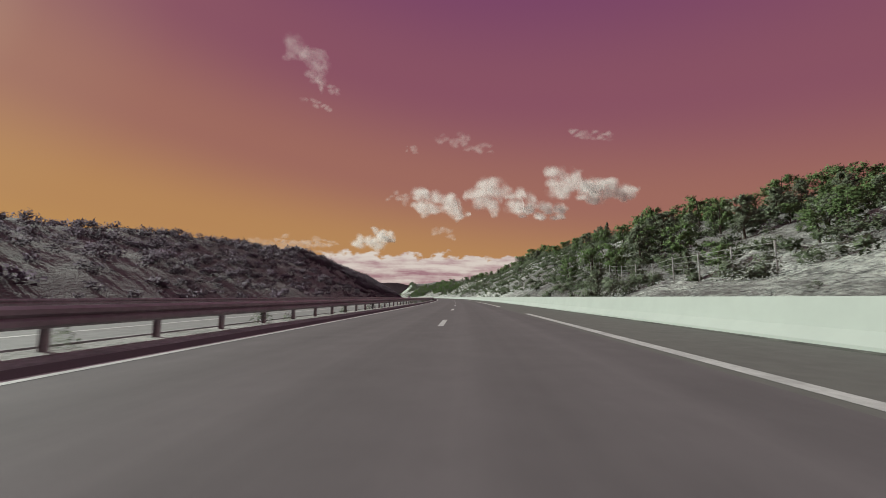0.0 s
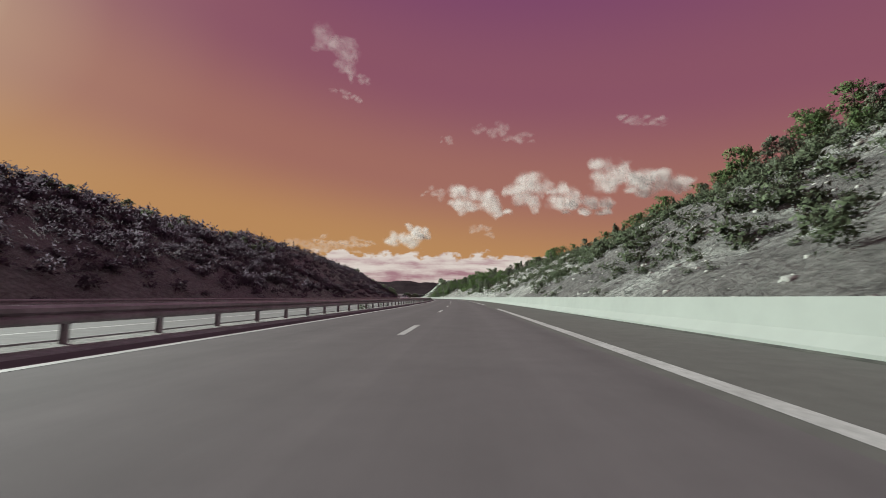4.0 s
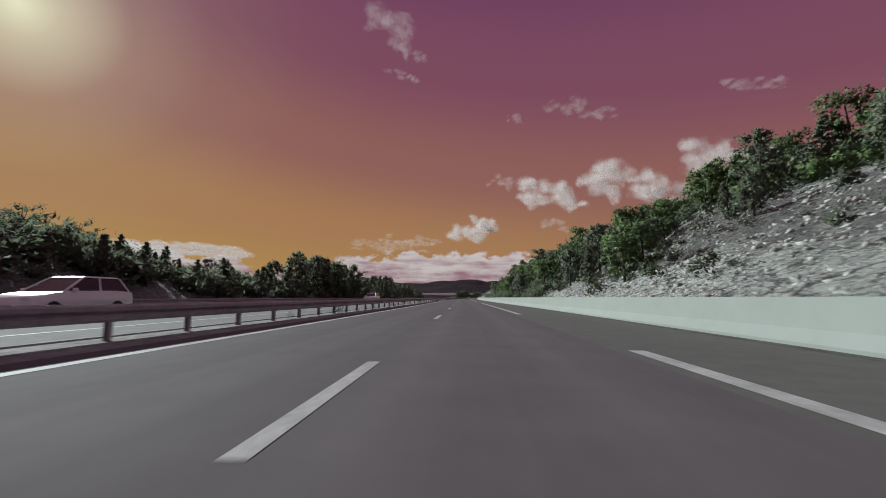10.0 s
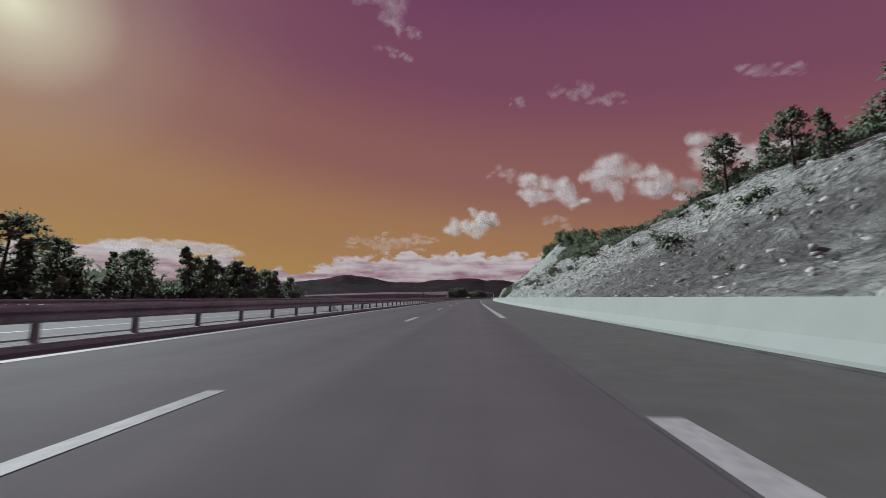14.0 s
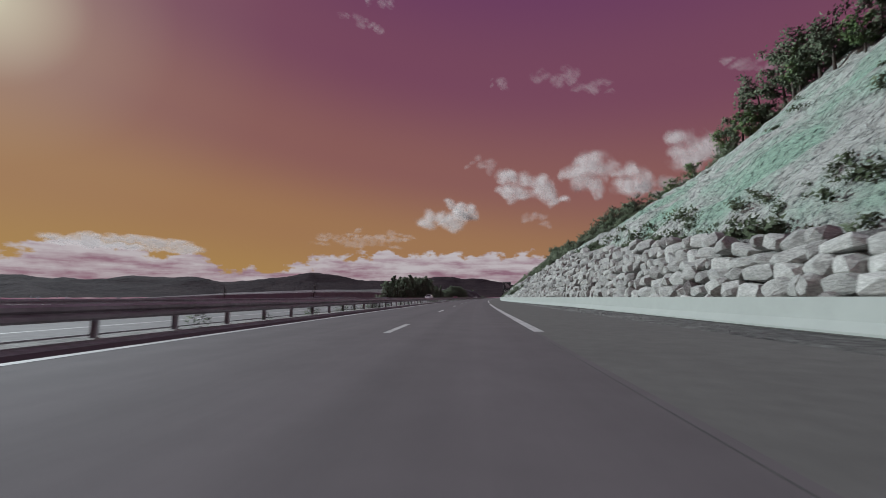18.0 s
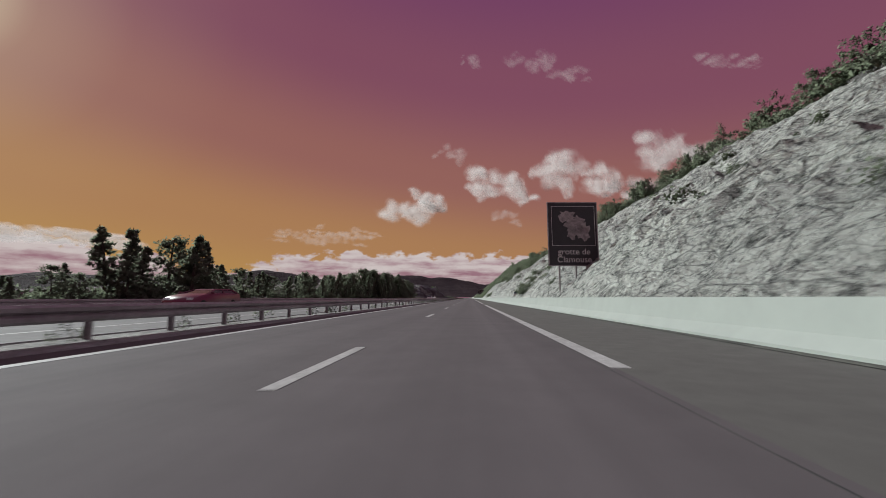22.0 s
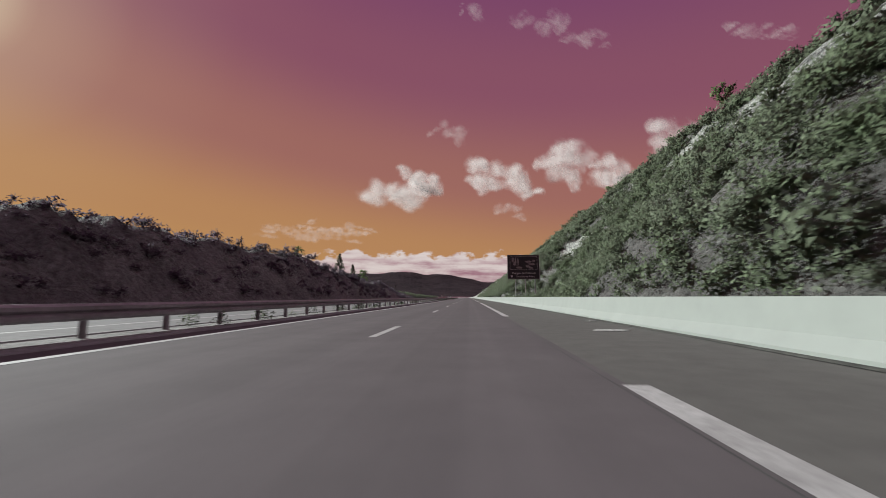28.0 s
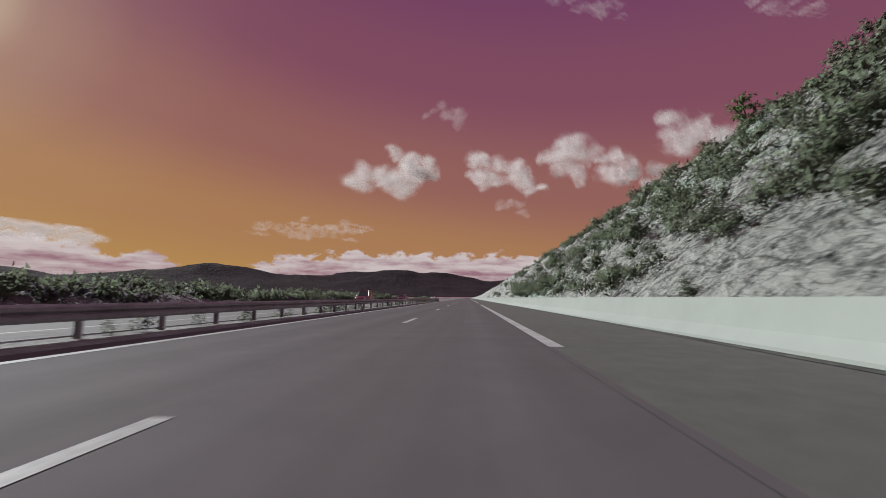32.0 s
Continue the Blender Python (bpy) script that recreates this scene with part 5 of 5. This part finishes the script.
def arch(name, w, z0, z1, y, mat, a0=0.0, a1=math.pi):
    n = 14
    pts = [(-w / 2, z0), (w / 2, z0)] + [(math.cos(a0 + (a1 - a0) * i / n) * w / 2, z1 - w / 2 + math.sin(a0 + (a1 - a0) * i / n) * w / 2) for i in range(n + 1)]
    k = len(pts)
    v = [(x, y, z) for x, z in pts] + [(x, y + 0.03, z) for x, z in pts]
    f = [tuple(range(k)), tuple(range(2 * k - 1, k - 1, -1))] + [(i, i + k, (i + 1) % k + k, (i + 1) % k) for i in range(k)]
    return mesh_of(name, v, f, [mat])


part("board", arch("board", 0.86, 0.85, 1.75, 0, WHITE), km)
part("head", arch("head", 0.82, 1.50, 1.73, -0.031, BLUE), km)
part("post", box_mesh("post", -0.04, 0.04, 0.035, 0.1, 0, 1.5, GALV), km, "galvanised steel post")
letters("15", 0.42, 0, 1.06, km, BLUE, -0.006)

# emergency telephone and its gate where the barrier breaks off at the lay-by
MINT = material("pale_mint_panel", (0.52, 0.66, 0.58), 0.5, vary=(0.45, 0.58, 0.50), scale=3, detail=0.15)
DEEP_BLUE = material("deep_blue_panel", (0.075, 0.08, 0.20), 0.45, vary=(0.06, 0.065, 0.16), scale=3, detail=0.15)
phone = new("emergency_telephone")
phone.matrix_world = place(624.2, 6.85)
tagged(phone, "blue and pale mint emergency telephone pillar at the lay-by", "emergency telephone")
part("foot", box_mesh("foot", -0.2, 0.2, -0.2, 0.2, 0, 0.07, KERB, 0.02), phone)
part("front", box_mesh("front", -0.02, 0.25, -0.24, 0.24, 0.07, 1.78, DEEP_BLUE, 0.025), phone, "deep blue front panel")
part("side", box_mesh("side", -0.22, -0.021, -0.22, 0.22, 0.07, 1.78, MINT, 0.03), phone, "pale mint side panel")
part("cap", box_mesh("cap", -0.23, 0.26, -0.25, 0.25, 1.785, 1.95, KERB, 0.03), phone, "dark cap")
part("speaker_panel", box_mesh("speaker_panel", 0.03, 0.2, -0.252, -0.242, 1.1, 1.3, SIGN_ART, 0.004), phone)
gate = new("crash_gate")
gate.matrix_world = place(623.4, 7.1)
tagged(gate, "thin galvanised wire gate beside the emergency telephone", "gate")


def bar(name, p, q, r, parent, mat=GALV, sides=8):
    v, f = tube([p, q], [r, r], sides)
    return part(name, mesh_of(name, v, f, [mat], True), parent)


for x in (0.0, 1.25):
    bar("upright", (x, 0, 0), (x, 0, 0.98), 0.026, gate)
for z in (0.08, 0.42, 0.97):
    bar("rail", (0, 0, z), (1.25, 0, z), 0.022, gate)
for x in (0.25, 0.5, 0.75, 1.0):
    bar("wire", (x, 0, 0.08), (x, 0, 0.97), 0.009, gate, GALV, 5)
for y, z in ((0.35, 0.75), (0.35, 0.36)):
    bar("stay", (0.3, y, z), (1.55, y, z), 0.02, gate)
for x in (0.3, 0.7, 1.1):
    bar("stay_post", (x, 0.35, 0), (x, 0.35, 0.76), 0.018, gate)
tail = sweep("end_piece", [623.6, 623.75], [(8.0, 0.02), (8.18, 0.02), (8.36, 0.35), (8.40, 0.86), (8.24, 0.86), (8.20, 0.38)], STEEL, closed=True)
tagged(tail, "dark bent steel end plate on the barrier", "end plate")

# wire fence on the low slope at the start
fence = new("fence")
fence.matrix_world = place(26, 13.5)
tagged(fence, "wire fence on thin pale posts among the bushes", "fence")
inv = fence.matrix_world.inverted()
tops = []
for k, s in enumerate(np.arange(18, 46, 3.0)):
    lat = 14.2 + 0.03 * (s - 18)
    z = float(land(np.array([s]), np.array([lat]))[0])
    v, f = tube([(0, 0, -0.3), (0, 0, 1.7)], [0.045, 0.04], 7)
    p = part("fence_post", mesh_of("fence_post", v, f, [GALV], True), fence)
    p.matrix_parent_inverse = inv
    p.matrix_world = place(s, lat, z)
    tops.append(Vector(on_road(s, lat, z).tolist()))
for h in (0.45, 0.85, 1.25, 1.6):
    v, f = tube([inv @ (q + Vector((0, 0, h))) for q in tops], [0.012] * len(tops), 4)
    part("wire", mesh_of("wire", v, f, [GALV]), fence)

# litter on the shoulder
RAG = material("dirty_pale_rag", (0.52, 0.52, 0.50), 0.9, vary=(0.36, 0.36, 0.35), scale=4, detail=0.5, bump=0.6, bump_scale=30, bump_distance=0.01)
for s, lat, lx, ly, label in ((587.2, 4.12, 1.1, 0.45, "flattened dirty pale mat lying on the shoulder"), (1054.0, 5.0, 0.85, 0.6, "crumpled dirty pale cloth on the shoulder"), (586.2, 4.25, 0.3, 0.2, "scrap of pale litter on the shoulder"), (1057.5, 5.6, 0.3, 0.2, "scrap of pale litter by the barrier")):
    nx, ny = 26, 14
    a, b = np.meshgrid(np.linspace(-1, 1, nx), np.linspace(-1, 1, ny), indexing="ij")
    edge = 1 + 0.18 * fbm(np.arctan2(b, a) * 1.5, a * 0, int(s), 3)
    rr = np.maximum(np.abs(a), np.abs(b)) / np.maximum(np.hypot(a, b), 1e-6)
    z = 0.010 + np.clip(fbm(a * 2.6, b * 2.6, int(s) + 3, 3), 0, 1) * 0.03 * (1 - np.clip(np.hypot(a, b), 0, 1) ** 4)
    top = np.stack([a * rr * edge * lx / 2, b * rr * edge * ly / 2, z], -1).reshape(-1, 3)
    low = top * (1, 1, 0) + (0, 0, 0.003)
    i, j = np.meshgrid(np.arange(nx - 1), np.arange(ny - 1), indexing="ij")
    q = (i * ny + j).ravel()
    quad = np.stack([q, q + ny, q + ny + 1, q + 1], 1)
    ob = new("litter", big_mesh("litter", np.concatenate([top, low]), np.concatenate([quad, quad[:, ::-1] + nx * ny]), [RAG], smooth=True))
    ob.matrix_world = place(s, lat, 0.0, 8)
    tagged(ob, label, "litter")

# ---------------------------------------------------------------- cars on the opposite carriageway
GLASS = material("car_glass", (0.02, 0.02, 0.025), 0.08, spec=0.6)
TYRE = material("tyre", (0.02, 0.02, 0.02), 0.85)
RIM = material("alloy_rim", (0.5, 0.5, 0.52), 0.3, 0.9)
LAMP = material("headlamp", (0.7, 0.7, 0.72), 0.15)


def car(s, lat, paint, label, roof=1.46, length=4.2):
    """A hatchback facing back along the road."""
    g = new("car")
    g.matrix_world = place(s, lat, 0.02, 180)
    tagged(g, label, "car", "cars on the opposite carriageway")
    k = length / 4.2
    # side outline, y forward: bonnet at +y
    low = [(-2.08, 0.30), (-2.10, 0.62), (-2.02, 0.92), (-1.2, 0.96), (0.75, 0.93), (1.55, 0.82), (2.0, 0.66), (2.10, 0.45), (2.06, 0.24)]
    bm = bmesh.new()
    rows = []
    for x, inset in ((-0.88, 0.0), (-0.80, 0.05), (0.80, 0.05), (0.88, 0.0)):
        z_up = 0.0 if abs(x) > 0.85 else 0.03
        rows.append([bm.verts.new((x, y * k * (1 - (0.03 if abs(x) > 0.85 else 0)), z + (z_up if z > 0.6 else 0))) for y, z in low])
    for a, b in zip(rows, rows[1:]):
        for i in range(len(low)):
            j = (i + 1) % len(low)
            bm.faces.new((a[i], a[j], b[j], b[i]))
    bm.faces.new(rows[0][::-1])
    bm.faces.new(rows[-1])
    bmesh.ops.recalc_face_normals(bm, faces=bm.faces)
    bmesh.ops.bevel(bm, geom=bm.edges[:], offset=0.035, segments=2, affect="EDGES")
    me = bpy.data.meshes.new("body")
    bm.to_mesh(me)
    bm.free()
    me.materials.append(paint)
    me.polygons.foreach_set("use_smooth", np.ones(len(me.polygons), bool))
    part("body", me, g)

    def cabin(name, ring0, ring1, mat, bevel):
        bm = bmesh.new()
        a = [bm.verts.new(p) for p in ring0]
        b = [bm.verts.new(p) for p in ring1]
        for i in range(4):
            bm.faces.new((a[i], a[(i + 1) % 4], b[(i + 1) % 4], b[i]))
        bm.faces.new(b)
        bm.faces.new(a[::-1])
        bmesh.ops.bevel(bm, geom=bm.edges[:], offset=bevel, segments=2, affect="EDGES")
        me = bpy.data.meshes.new(name)
        bm.to_mesh(me)
        bm.free()
        me.materials.append(mat)
        return part(name, me, g)
    b0, b1 = -1.95 * k, 0.95 * k
    t0, t1 = -1.55 * k, 0.05 * k
    cabin("glazing", [(-0.78, b0, 0.93), (0.78, b0, 0.93), (0.78, b1, 0.90), (-0.78, b1, 0.90)], [(-0.60, t0, roof - 0.06), (0.60, t0, roof - 0.06), (0.60, t1, roof - 0.06), (-0.60, t1, roof - 0.06)], GLASS, 0.03)
    cabin("roof", [(-0.63, t0 - 0.05, roof - 0.065), (0.63, t0 - 0.05, roof - 0.065), (0.63, t1 + 0.05, roof - 0.065), (-0.63, t1 + 0.05, roof - 0.065)], [(-0.56, t0 + 0.05, roof), (0.56, t0 + 0.05, roof), (0.56, t1 - 0.1, roof), (-0.56, t1 - 0.1, roof)], paint, 0.02)
    for sx in (-1, 1):
        for y, top in ((b1 - 0.02, t1), (-0.55 * k, -0.62 * k), (b0 + 0.02, t0)):
            v, f = tube([(sx * 0.785, y, 0.92), (sx * 0.61, top, roof - 0.05)], [0.04, 0.035], 5)
            part("pillar", mesh_of("pillar", v, f, [paint]), g)
        for y in (-1.28 * k, 1.32 * k):
            bm = bmesh.new()
            bmesh.ops.create_cone(bm, cap_ends=True, segments=20, radius1=0.31, radius2=0.31, depth=0.2, matrix=pose(0, 0, 0, 0, 90, 0))
            bmesh.ops.bevel(bm, geom=bm.edges[:], offset=0.025, segments=1, affect="EDGES")
            me = bpy.data.meshes.new("wheel")
            bm.to_mesh(me)
            bm.free()
            me.materials.append(TYRE)
            wheel = part("wheel", me, g)
            wheel.location = (sx * 0.80, y, 0.31)
            bm = bmesh.new()
            bmesh.ops.create_cone(bm, cap_ends=True, segments=16, radius1=0.20, radius2=0.16, depth=0.03, matrix=pose(sx * 0.11, 0, 0, 0, 90 * sx, 0))
            me = bpy.data.meshes.new("rim")
            bm.to_mesh(me)
            bm.free()
            me.materials.append(RIM)
            part("rim", me, wheel)
        part("headlight", box_mesh("headlight", sx * 0.62 - 0.17, sx * 0.62 + 0.17, 1.93 * k, 2.06 * k, 0.60, 0.73, LAMP, 0.03), g)
        part("wing_mirror", box_mesh("wing_mirror", sx * 0.95 - 0.09, sx * 0.95 + 0.09, 0.62 * k, 0.72 * k, 0.92, 1.06, paint, 0.03), g)
    part("grille", box_mesh("grille", -0.4, 0.4, 2.02 * k, 2.09 * k, 0.36, 0.5, TYRE, 0.02), g)
    return g


SILVER = material("silver_car_paint", (0.55, 0.53, 0.55), 0.3, 0.3)
WHITE_CAR = material("white_car_paint", (0.7, 0.68, 0.7), 0.3)
RED_CAR = material("dark_red_car_paint", (0.16, 0.03, 0.06), 0.3)
car(369.5, -13.2, WHITE_CAR, "white hatchback on the opposite carriageway", 1.5, 3.9)
car(418.5, -13.2, WHITE_CAR, "pale hatchback on the opposite carriageway")
car(768.0, -13.2, WHITE_CAR, "white family car on the opposite carriageway")
car(835.0, -13.2, RED_CAR, "low dark red car on the opposite carriageway", 1.22, 4.3)
car(961.5, -13.2, SILVER, "pale silver car on the opposite carriageway", 1.4, 4.3)
car(974.0, -13.2, WHITE_CAR, "small white car following on the opposite carriageway", 1.42, 3.8)

car(267.0, -13.2, SILVER, "greyish pink hatchback on the opposite carriageway", 1.5, 4.1)
car(1259.5, -13.2, RED_CAR, "dark red van-like car on the opposite carriageway", 1.85, 4.6)
car(1293.0, -13.2, RED_CAR, "dark red car on the opposite carriageway", 1.45, 4.2)
car(1372.0, -13.2, WHITE_CAR, "white car far along the opposite carriageway", 1.45, 4.2)

# ---------------------------------------------------------------- far hills
HILL = material("far_wooded_hills", (0.034, 0.025, 0.031), 0.95, vary=(0.056, 0.042, 0.047), scale=0.012, detail=0.5, bump=1.0, bump_scale=0.05, bump_distance=8, spec=0.03)
na, nr = 260, 26
ang = np.radians(np.linspace(-80, 45, na))
rad = np.linspace(1500, 2500, nr)
g_a, g_r = np.meshgrid(ang, rad, indexing="ij")
hx, hy = -120 + np.sin(g_a) * g_r, 760 + np.cos(g_a) * g_r
crest = (np.interp(np.degrees(g_a), [-80, -50, -25, 0, 45], [60, 98, 84, 72, 60]) + 24 * fbm(g_a * 5.5, g_r * 0, 91, 3)) * np.clip(1.1 - np.abs(g_r - 2050) / 560, 0, 1) ** 1.3 + 12 * fbm(hx / 160, hy / 160, 93, 4) * np.clip(1.1 - np.abs(g_r - 2000) / 500, 0, 1) - 4
near = 24 * np.clip(1 - np.abs(g_r - 1640) / 130, 0, 1) * np.clip(fbm(g_a * 9, g_r * 0, 95, 2) + 0.5, 0, 1)
i, j = np.meshgrid(np.arange(na - 1), np.arange(nr - 1), indexing="ij")
a = (i * nr + j).ravel()
hills = new("far_hills", big_mesh("far_hills", np.stack([hx, hy, np.maximum(crest, near) + 1.5 * fbm(hx / 22, hy / 22, 97, 2)], -1).reshape(-1, 3), np.stack([a, a + 1, a + nr + 1, a + nr], 1), [HILL], smooth=True))
tagged(hills, "distant dark wooded hills on the horizon", "hills", kind="structure")

# ---------------------------------------------------------------- clouds


def cloud_material(name, most, grain):
    """Vapour that scatters light on both sides; the thinner the cloud, the more the sky shows through."""
    m = bpy.data.materials.new(name)
    m.use_nodes = True
    t = m.node_tree
    t.nodes.clear()
    out, mix, clear, vapour = [t.nodes.new(k) for k in ("ShaderNodeOutputMaterial", "ShaderNodeMixShader", "ShaderNodeBsdfTransparent", "ShaderNodeMixShader")]
    dif, tl = t.nodes.new("ShaderNodeBsdfDiffuse"), t.nodes.new("ShaderNodeBsdfTranslucent")
    dif.inputs[0].default_value, tl.inputs[0].default_value = (0.53, 0.475, 0.475, 1), (0.53, 0.475, 0.475, 1)
    vapour.inputs[0].default_value = 0.5
    geo, relief, whole, unit, back = [t.nodes.new(k) for k in ("ShaderNodeNewGeometry", *["ShaderNodeVectorMath"] * 4)]
    relief.operation, whole.operation, unit.operation, back.operation = "SCALE", "ADD", "NORMALIZE", "SCALE"
    relief.inputs["Scale"].default_value, back.inputs["Scale"].default_value = 0.16, -1.0
    whole.inputs[1].default_value = tuple(w_dot.inputs[1].default_value)
    t.links.new(geo.outputs["Normal"], relief.inputs[0])
    t.links.new(relief.outputs[0], whole.inputs[0])
    t.links.new(whole.outputs[0], unit.inputs[0])
    t.links.new(unit.outputs[0], dif.inputs["Normal"])
    t.links.new(unit.outputs[0], back.inputs[0])
    t.links.new(back.outputs[0], tl.inputs["Normal"])
    t.links.new(dif.outputs[0], vapour.inputs[1])
    t.links.new(tl.outputs[0], vapour.inputs[2])
    at, tc, n, add, r = [t.nodes.new(k) for k in ("ShaderNodeAttribute", "ShaderNodeTexCoord", "ShaderNodeTexNoise", "ShaderNodeMath", "ShaderNodeMapRange")]
    at.attribute_name = "thickness"
    n.inputs["Scale"].default_value, n.inputs["Detail"].default_value, n.inputs["Roughness"].default_value = grain, 7.0, 0.62
    t.links.new(tc.outputs["Object"], n.inputs["Vector"])
    add.operation, add.inputs[1].default_value = "MULTIPLY_ADD", 1.5
    t.links.new(n.outputs["Fac"], add.inputs[0])
    t.links.new(at.outputs["Fac"], add.inputs[2])
    r.interpolation_type = "SMOOTHSTEP"
    for k, v in zip((1, 2, 3, 4), (0.75, 2.15, 0.0, most)):
        r.inputs[k].default_value = v
    t.links.new(add.outputs[0], r.inputs[0])
    t.links.new(r.outputs[0], mix.inputs[0])
    t.links.new(clear.outputs[0], mix.inputs[1])
    t.links.new(vapour.outputs[0], mix.inputs[2])
    t.links.new(mix.outputs[0], out.inputs[0])
    return m


CLOUD = cloud_material("cloud_vapour", 0.78, 0.016)
THIN_CLOUD = cloud_material("thin_cloud_vapour", 0.22, 0.022)


def cloud(x, y, z, width, height, seed, label, thin=False):
    """A billowing body, thick in the middle and thinning out to its edges, flatter below."""
    r = np.random.default_rng(seed)
    far = math.hypot(x, y) / 2150
    width, height = width / far, height / far
    out = np.array((x + 60, y - 500)) / math.hypot(y - 500, x + 60)
    face = out + 0.8 * np.array((-math.sin(radians(SUN_AZ)), math.cos(radians(SUN_AZ))))
    face /= np.linalg.norm(face)
    width /= float(face @ out)
    ux, uy = face[1], -face[0]
    asp = width / height
    nb = 44
    na = int(min(120, 44 * asp ** 0.8))
    a, b = np.meshgrid(np.linspace(-0.75, 0.75, na), np.linspace(-0.75, 0.85, nb), indexing="ij")
    x0 = a * asp                                             # same unit both ways
    humps = [(r.uniform(-0.42, 0.42) * asp, r.uniform(-0.22, 0.30), r.uniform(0.20, 0.42) * (0.75 if thin else 1.0)) for _ in range(int(9 + 3 * asp))]
    wx, wb = x0 + 0.10 * fbm(x0 * 3, b * 3, seed, 3), b + 0.10 * fbm(x0 * 3, b * 3, seed + 5, 3)
    field = np.max([1.2 - np.hypot((wx - c) / max(1.0, asp / 2.0), np.where(wb < e, 1.7, 1.0) * (wb - e)) / (q * (1 - 0.35 * abs(c) / (0.42 * asp))) for c, e, q in humps], axis=0)
    soft = np.minimum(field, 0.8)
    field = soft + 0.10 * fbm(x0 * 4 + seed, b * 4, seed + 9, 3, 0.55)
    if thin:
        field = field - 0.15 + 0.2 * fbm(x0 * 5, b * 6, seed + 3, 3)
    rim = np.maximum(np.abs(a), np.abs(b))
    field = field - np.clip((rim - 0.58) * 8, 0, 2)
    bulge = np.sqrt(np.clip(soft + 0.3, 0, None)) * 0.10 * height
    vs, fs, th = [], [], []
    i, j = np.meshgrid(np.arange(na - 1), np.arange(nb - 1), indexing="ij")
    q = (i * nb + j).ravel()
    quad = np.stack([q, q + 1, q + nb + 1, q + nb], 1)
    keep = field.ravel()[quad].max(1) > -0.55
    for k, side in enumerate((1, -1)):
        d = side * (bulge + 0.5)
        vs.append(np.stack([ux * a * width * 1.25 - d * uy, uy * a * width * 1.25 + d * ux, b * height * 1.25], -1).reshape(-1, 3))
        fs.append((quad if side > 0 else quad[:, ::-1])[keep] + k * na * nb)
        th.append(field.ravel())
    root = new("cloud")
    root.location, root.scale = (x, y, z), (far, far, far)
    tagged(root, label, "cloud", "clouds", kind="structure")
    me = big_mesh("vapour", np.concatenate(vs), np.concatenate(fs), [THIN_CLOUD if thin else CLOUD], smooth=True)
    me.attributes.new("thickness", "FLOAT", "POINT").data.foreach_set("value", np.concatenate(th).astype(np.float32))
    part("vapour", me, root)


PUFF, WISP = "white cumulus cloud with a greyish pink base", "thin ragged wisp of pale cloud"
for q, (x, y, z, w, h) in enumerate([(-385, 2149, 298, 165, 112), (-322, 2149, 335, 95, 80), (20, 4776, 1085, 600, 340), (690, 4720, 1130, 660, 430), (1486, 4497, 1270, 540, 360), (1180, 4560, 960, 420, 220), (-3301, 3400, 440, 900, 120), (1790, 4300, 1120, 520, 260)]):
    cloud(x, y, z, w, h, 11 + q * 13, PUFF)
for q, (x, y, z, w, h) in enumerate([(-40, 4148, 658, 270, 150), (-275, 2510, 621, 150, 90), (143, 2417, 949, 290, 105), (1136, 2960, 1228, 250, 95), (-163, 2052, 775, 70, 60), (-1573, 4596, 641, 640, 120), (-1750, 4500, 560, 800, 150), (-700, 1798, 1165, 90, 190), (-610, 1798, 1085, 95, 170), (-560, 1798, 985, 110, 80), (-605, 1798, 900, 130, 60)]):
    cloud(x, y, z, w, h, 41 + q, WISP, True)

# the last of the plants: clumps on the rock of the final cutting, low growth behind the sign, more scrub on the crest
s, l = join(band(120, 1206, 1250, 0.12, 0.6), band(170, 1204, 1262, 0.5, 1.02), band(46, 1210, 1226, 0.10, 0.26), band(60, 1216, 1262, 0.0, 0.05))
keep = (fbm(s / 6, l / 4, 31, 2) > -0.15) | (np.arange(len(s)) >= 290)
scatter("bushes", SMALL, spots_on(s[keep], l[keep], rng.uniform(0.6, 1.5, keep.sum())), OAK, "dark green bushes clinging to the rock face", "bushes")
s = rng.uniform(1085, 1101, 130)
l = rng.uniform(7.2, 12.6, 130)
scatter("undergrowth", SMALL, spots_on(s, l, rng.uniform(0.3, 0.6, 130)), BUSH, "low green undergrowth at the foot of the bank", "undergrowth")
s, l = band(520, 1078, 1135, 0.26, 1.0)
keep = outcrop(s, l) < 0.4
scatter("bushes", SHRUBS, spots_on(s[keep], l[keep], rng.uniform(0.7, 1.6, keep.sum())), BUSH, "dense green bushes covering the bank behind the sign", "bushes")
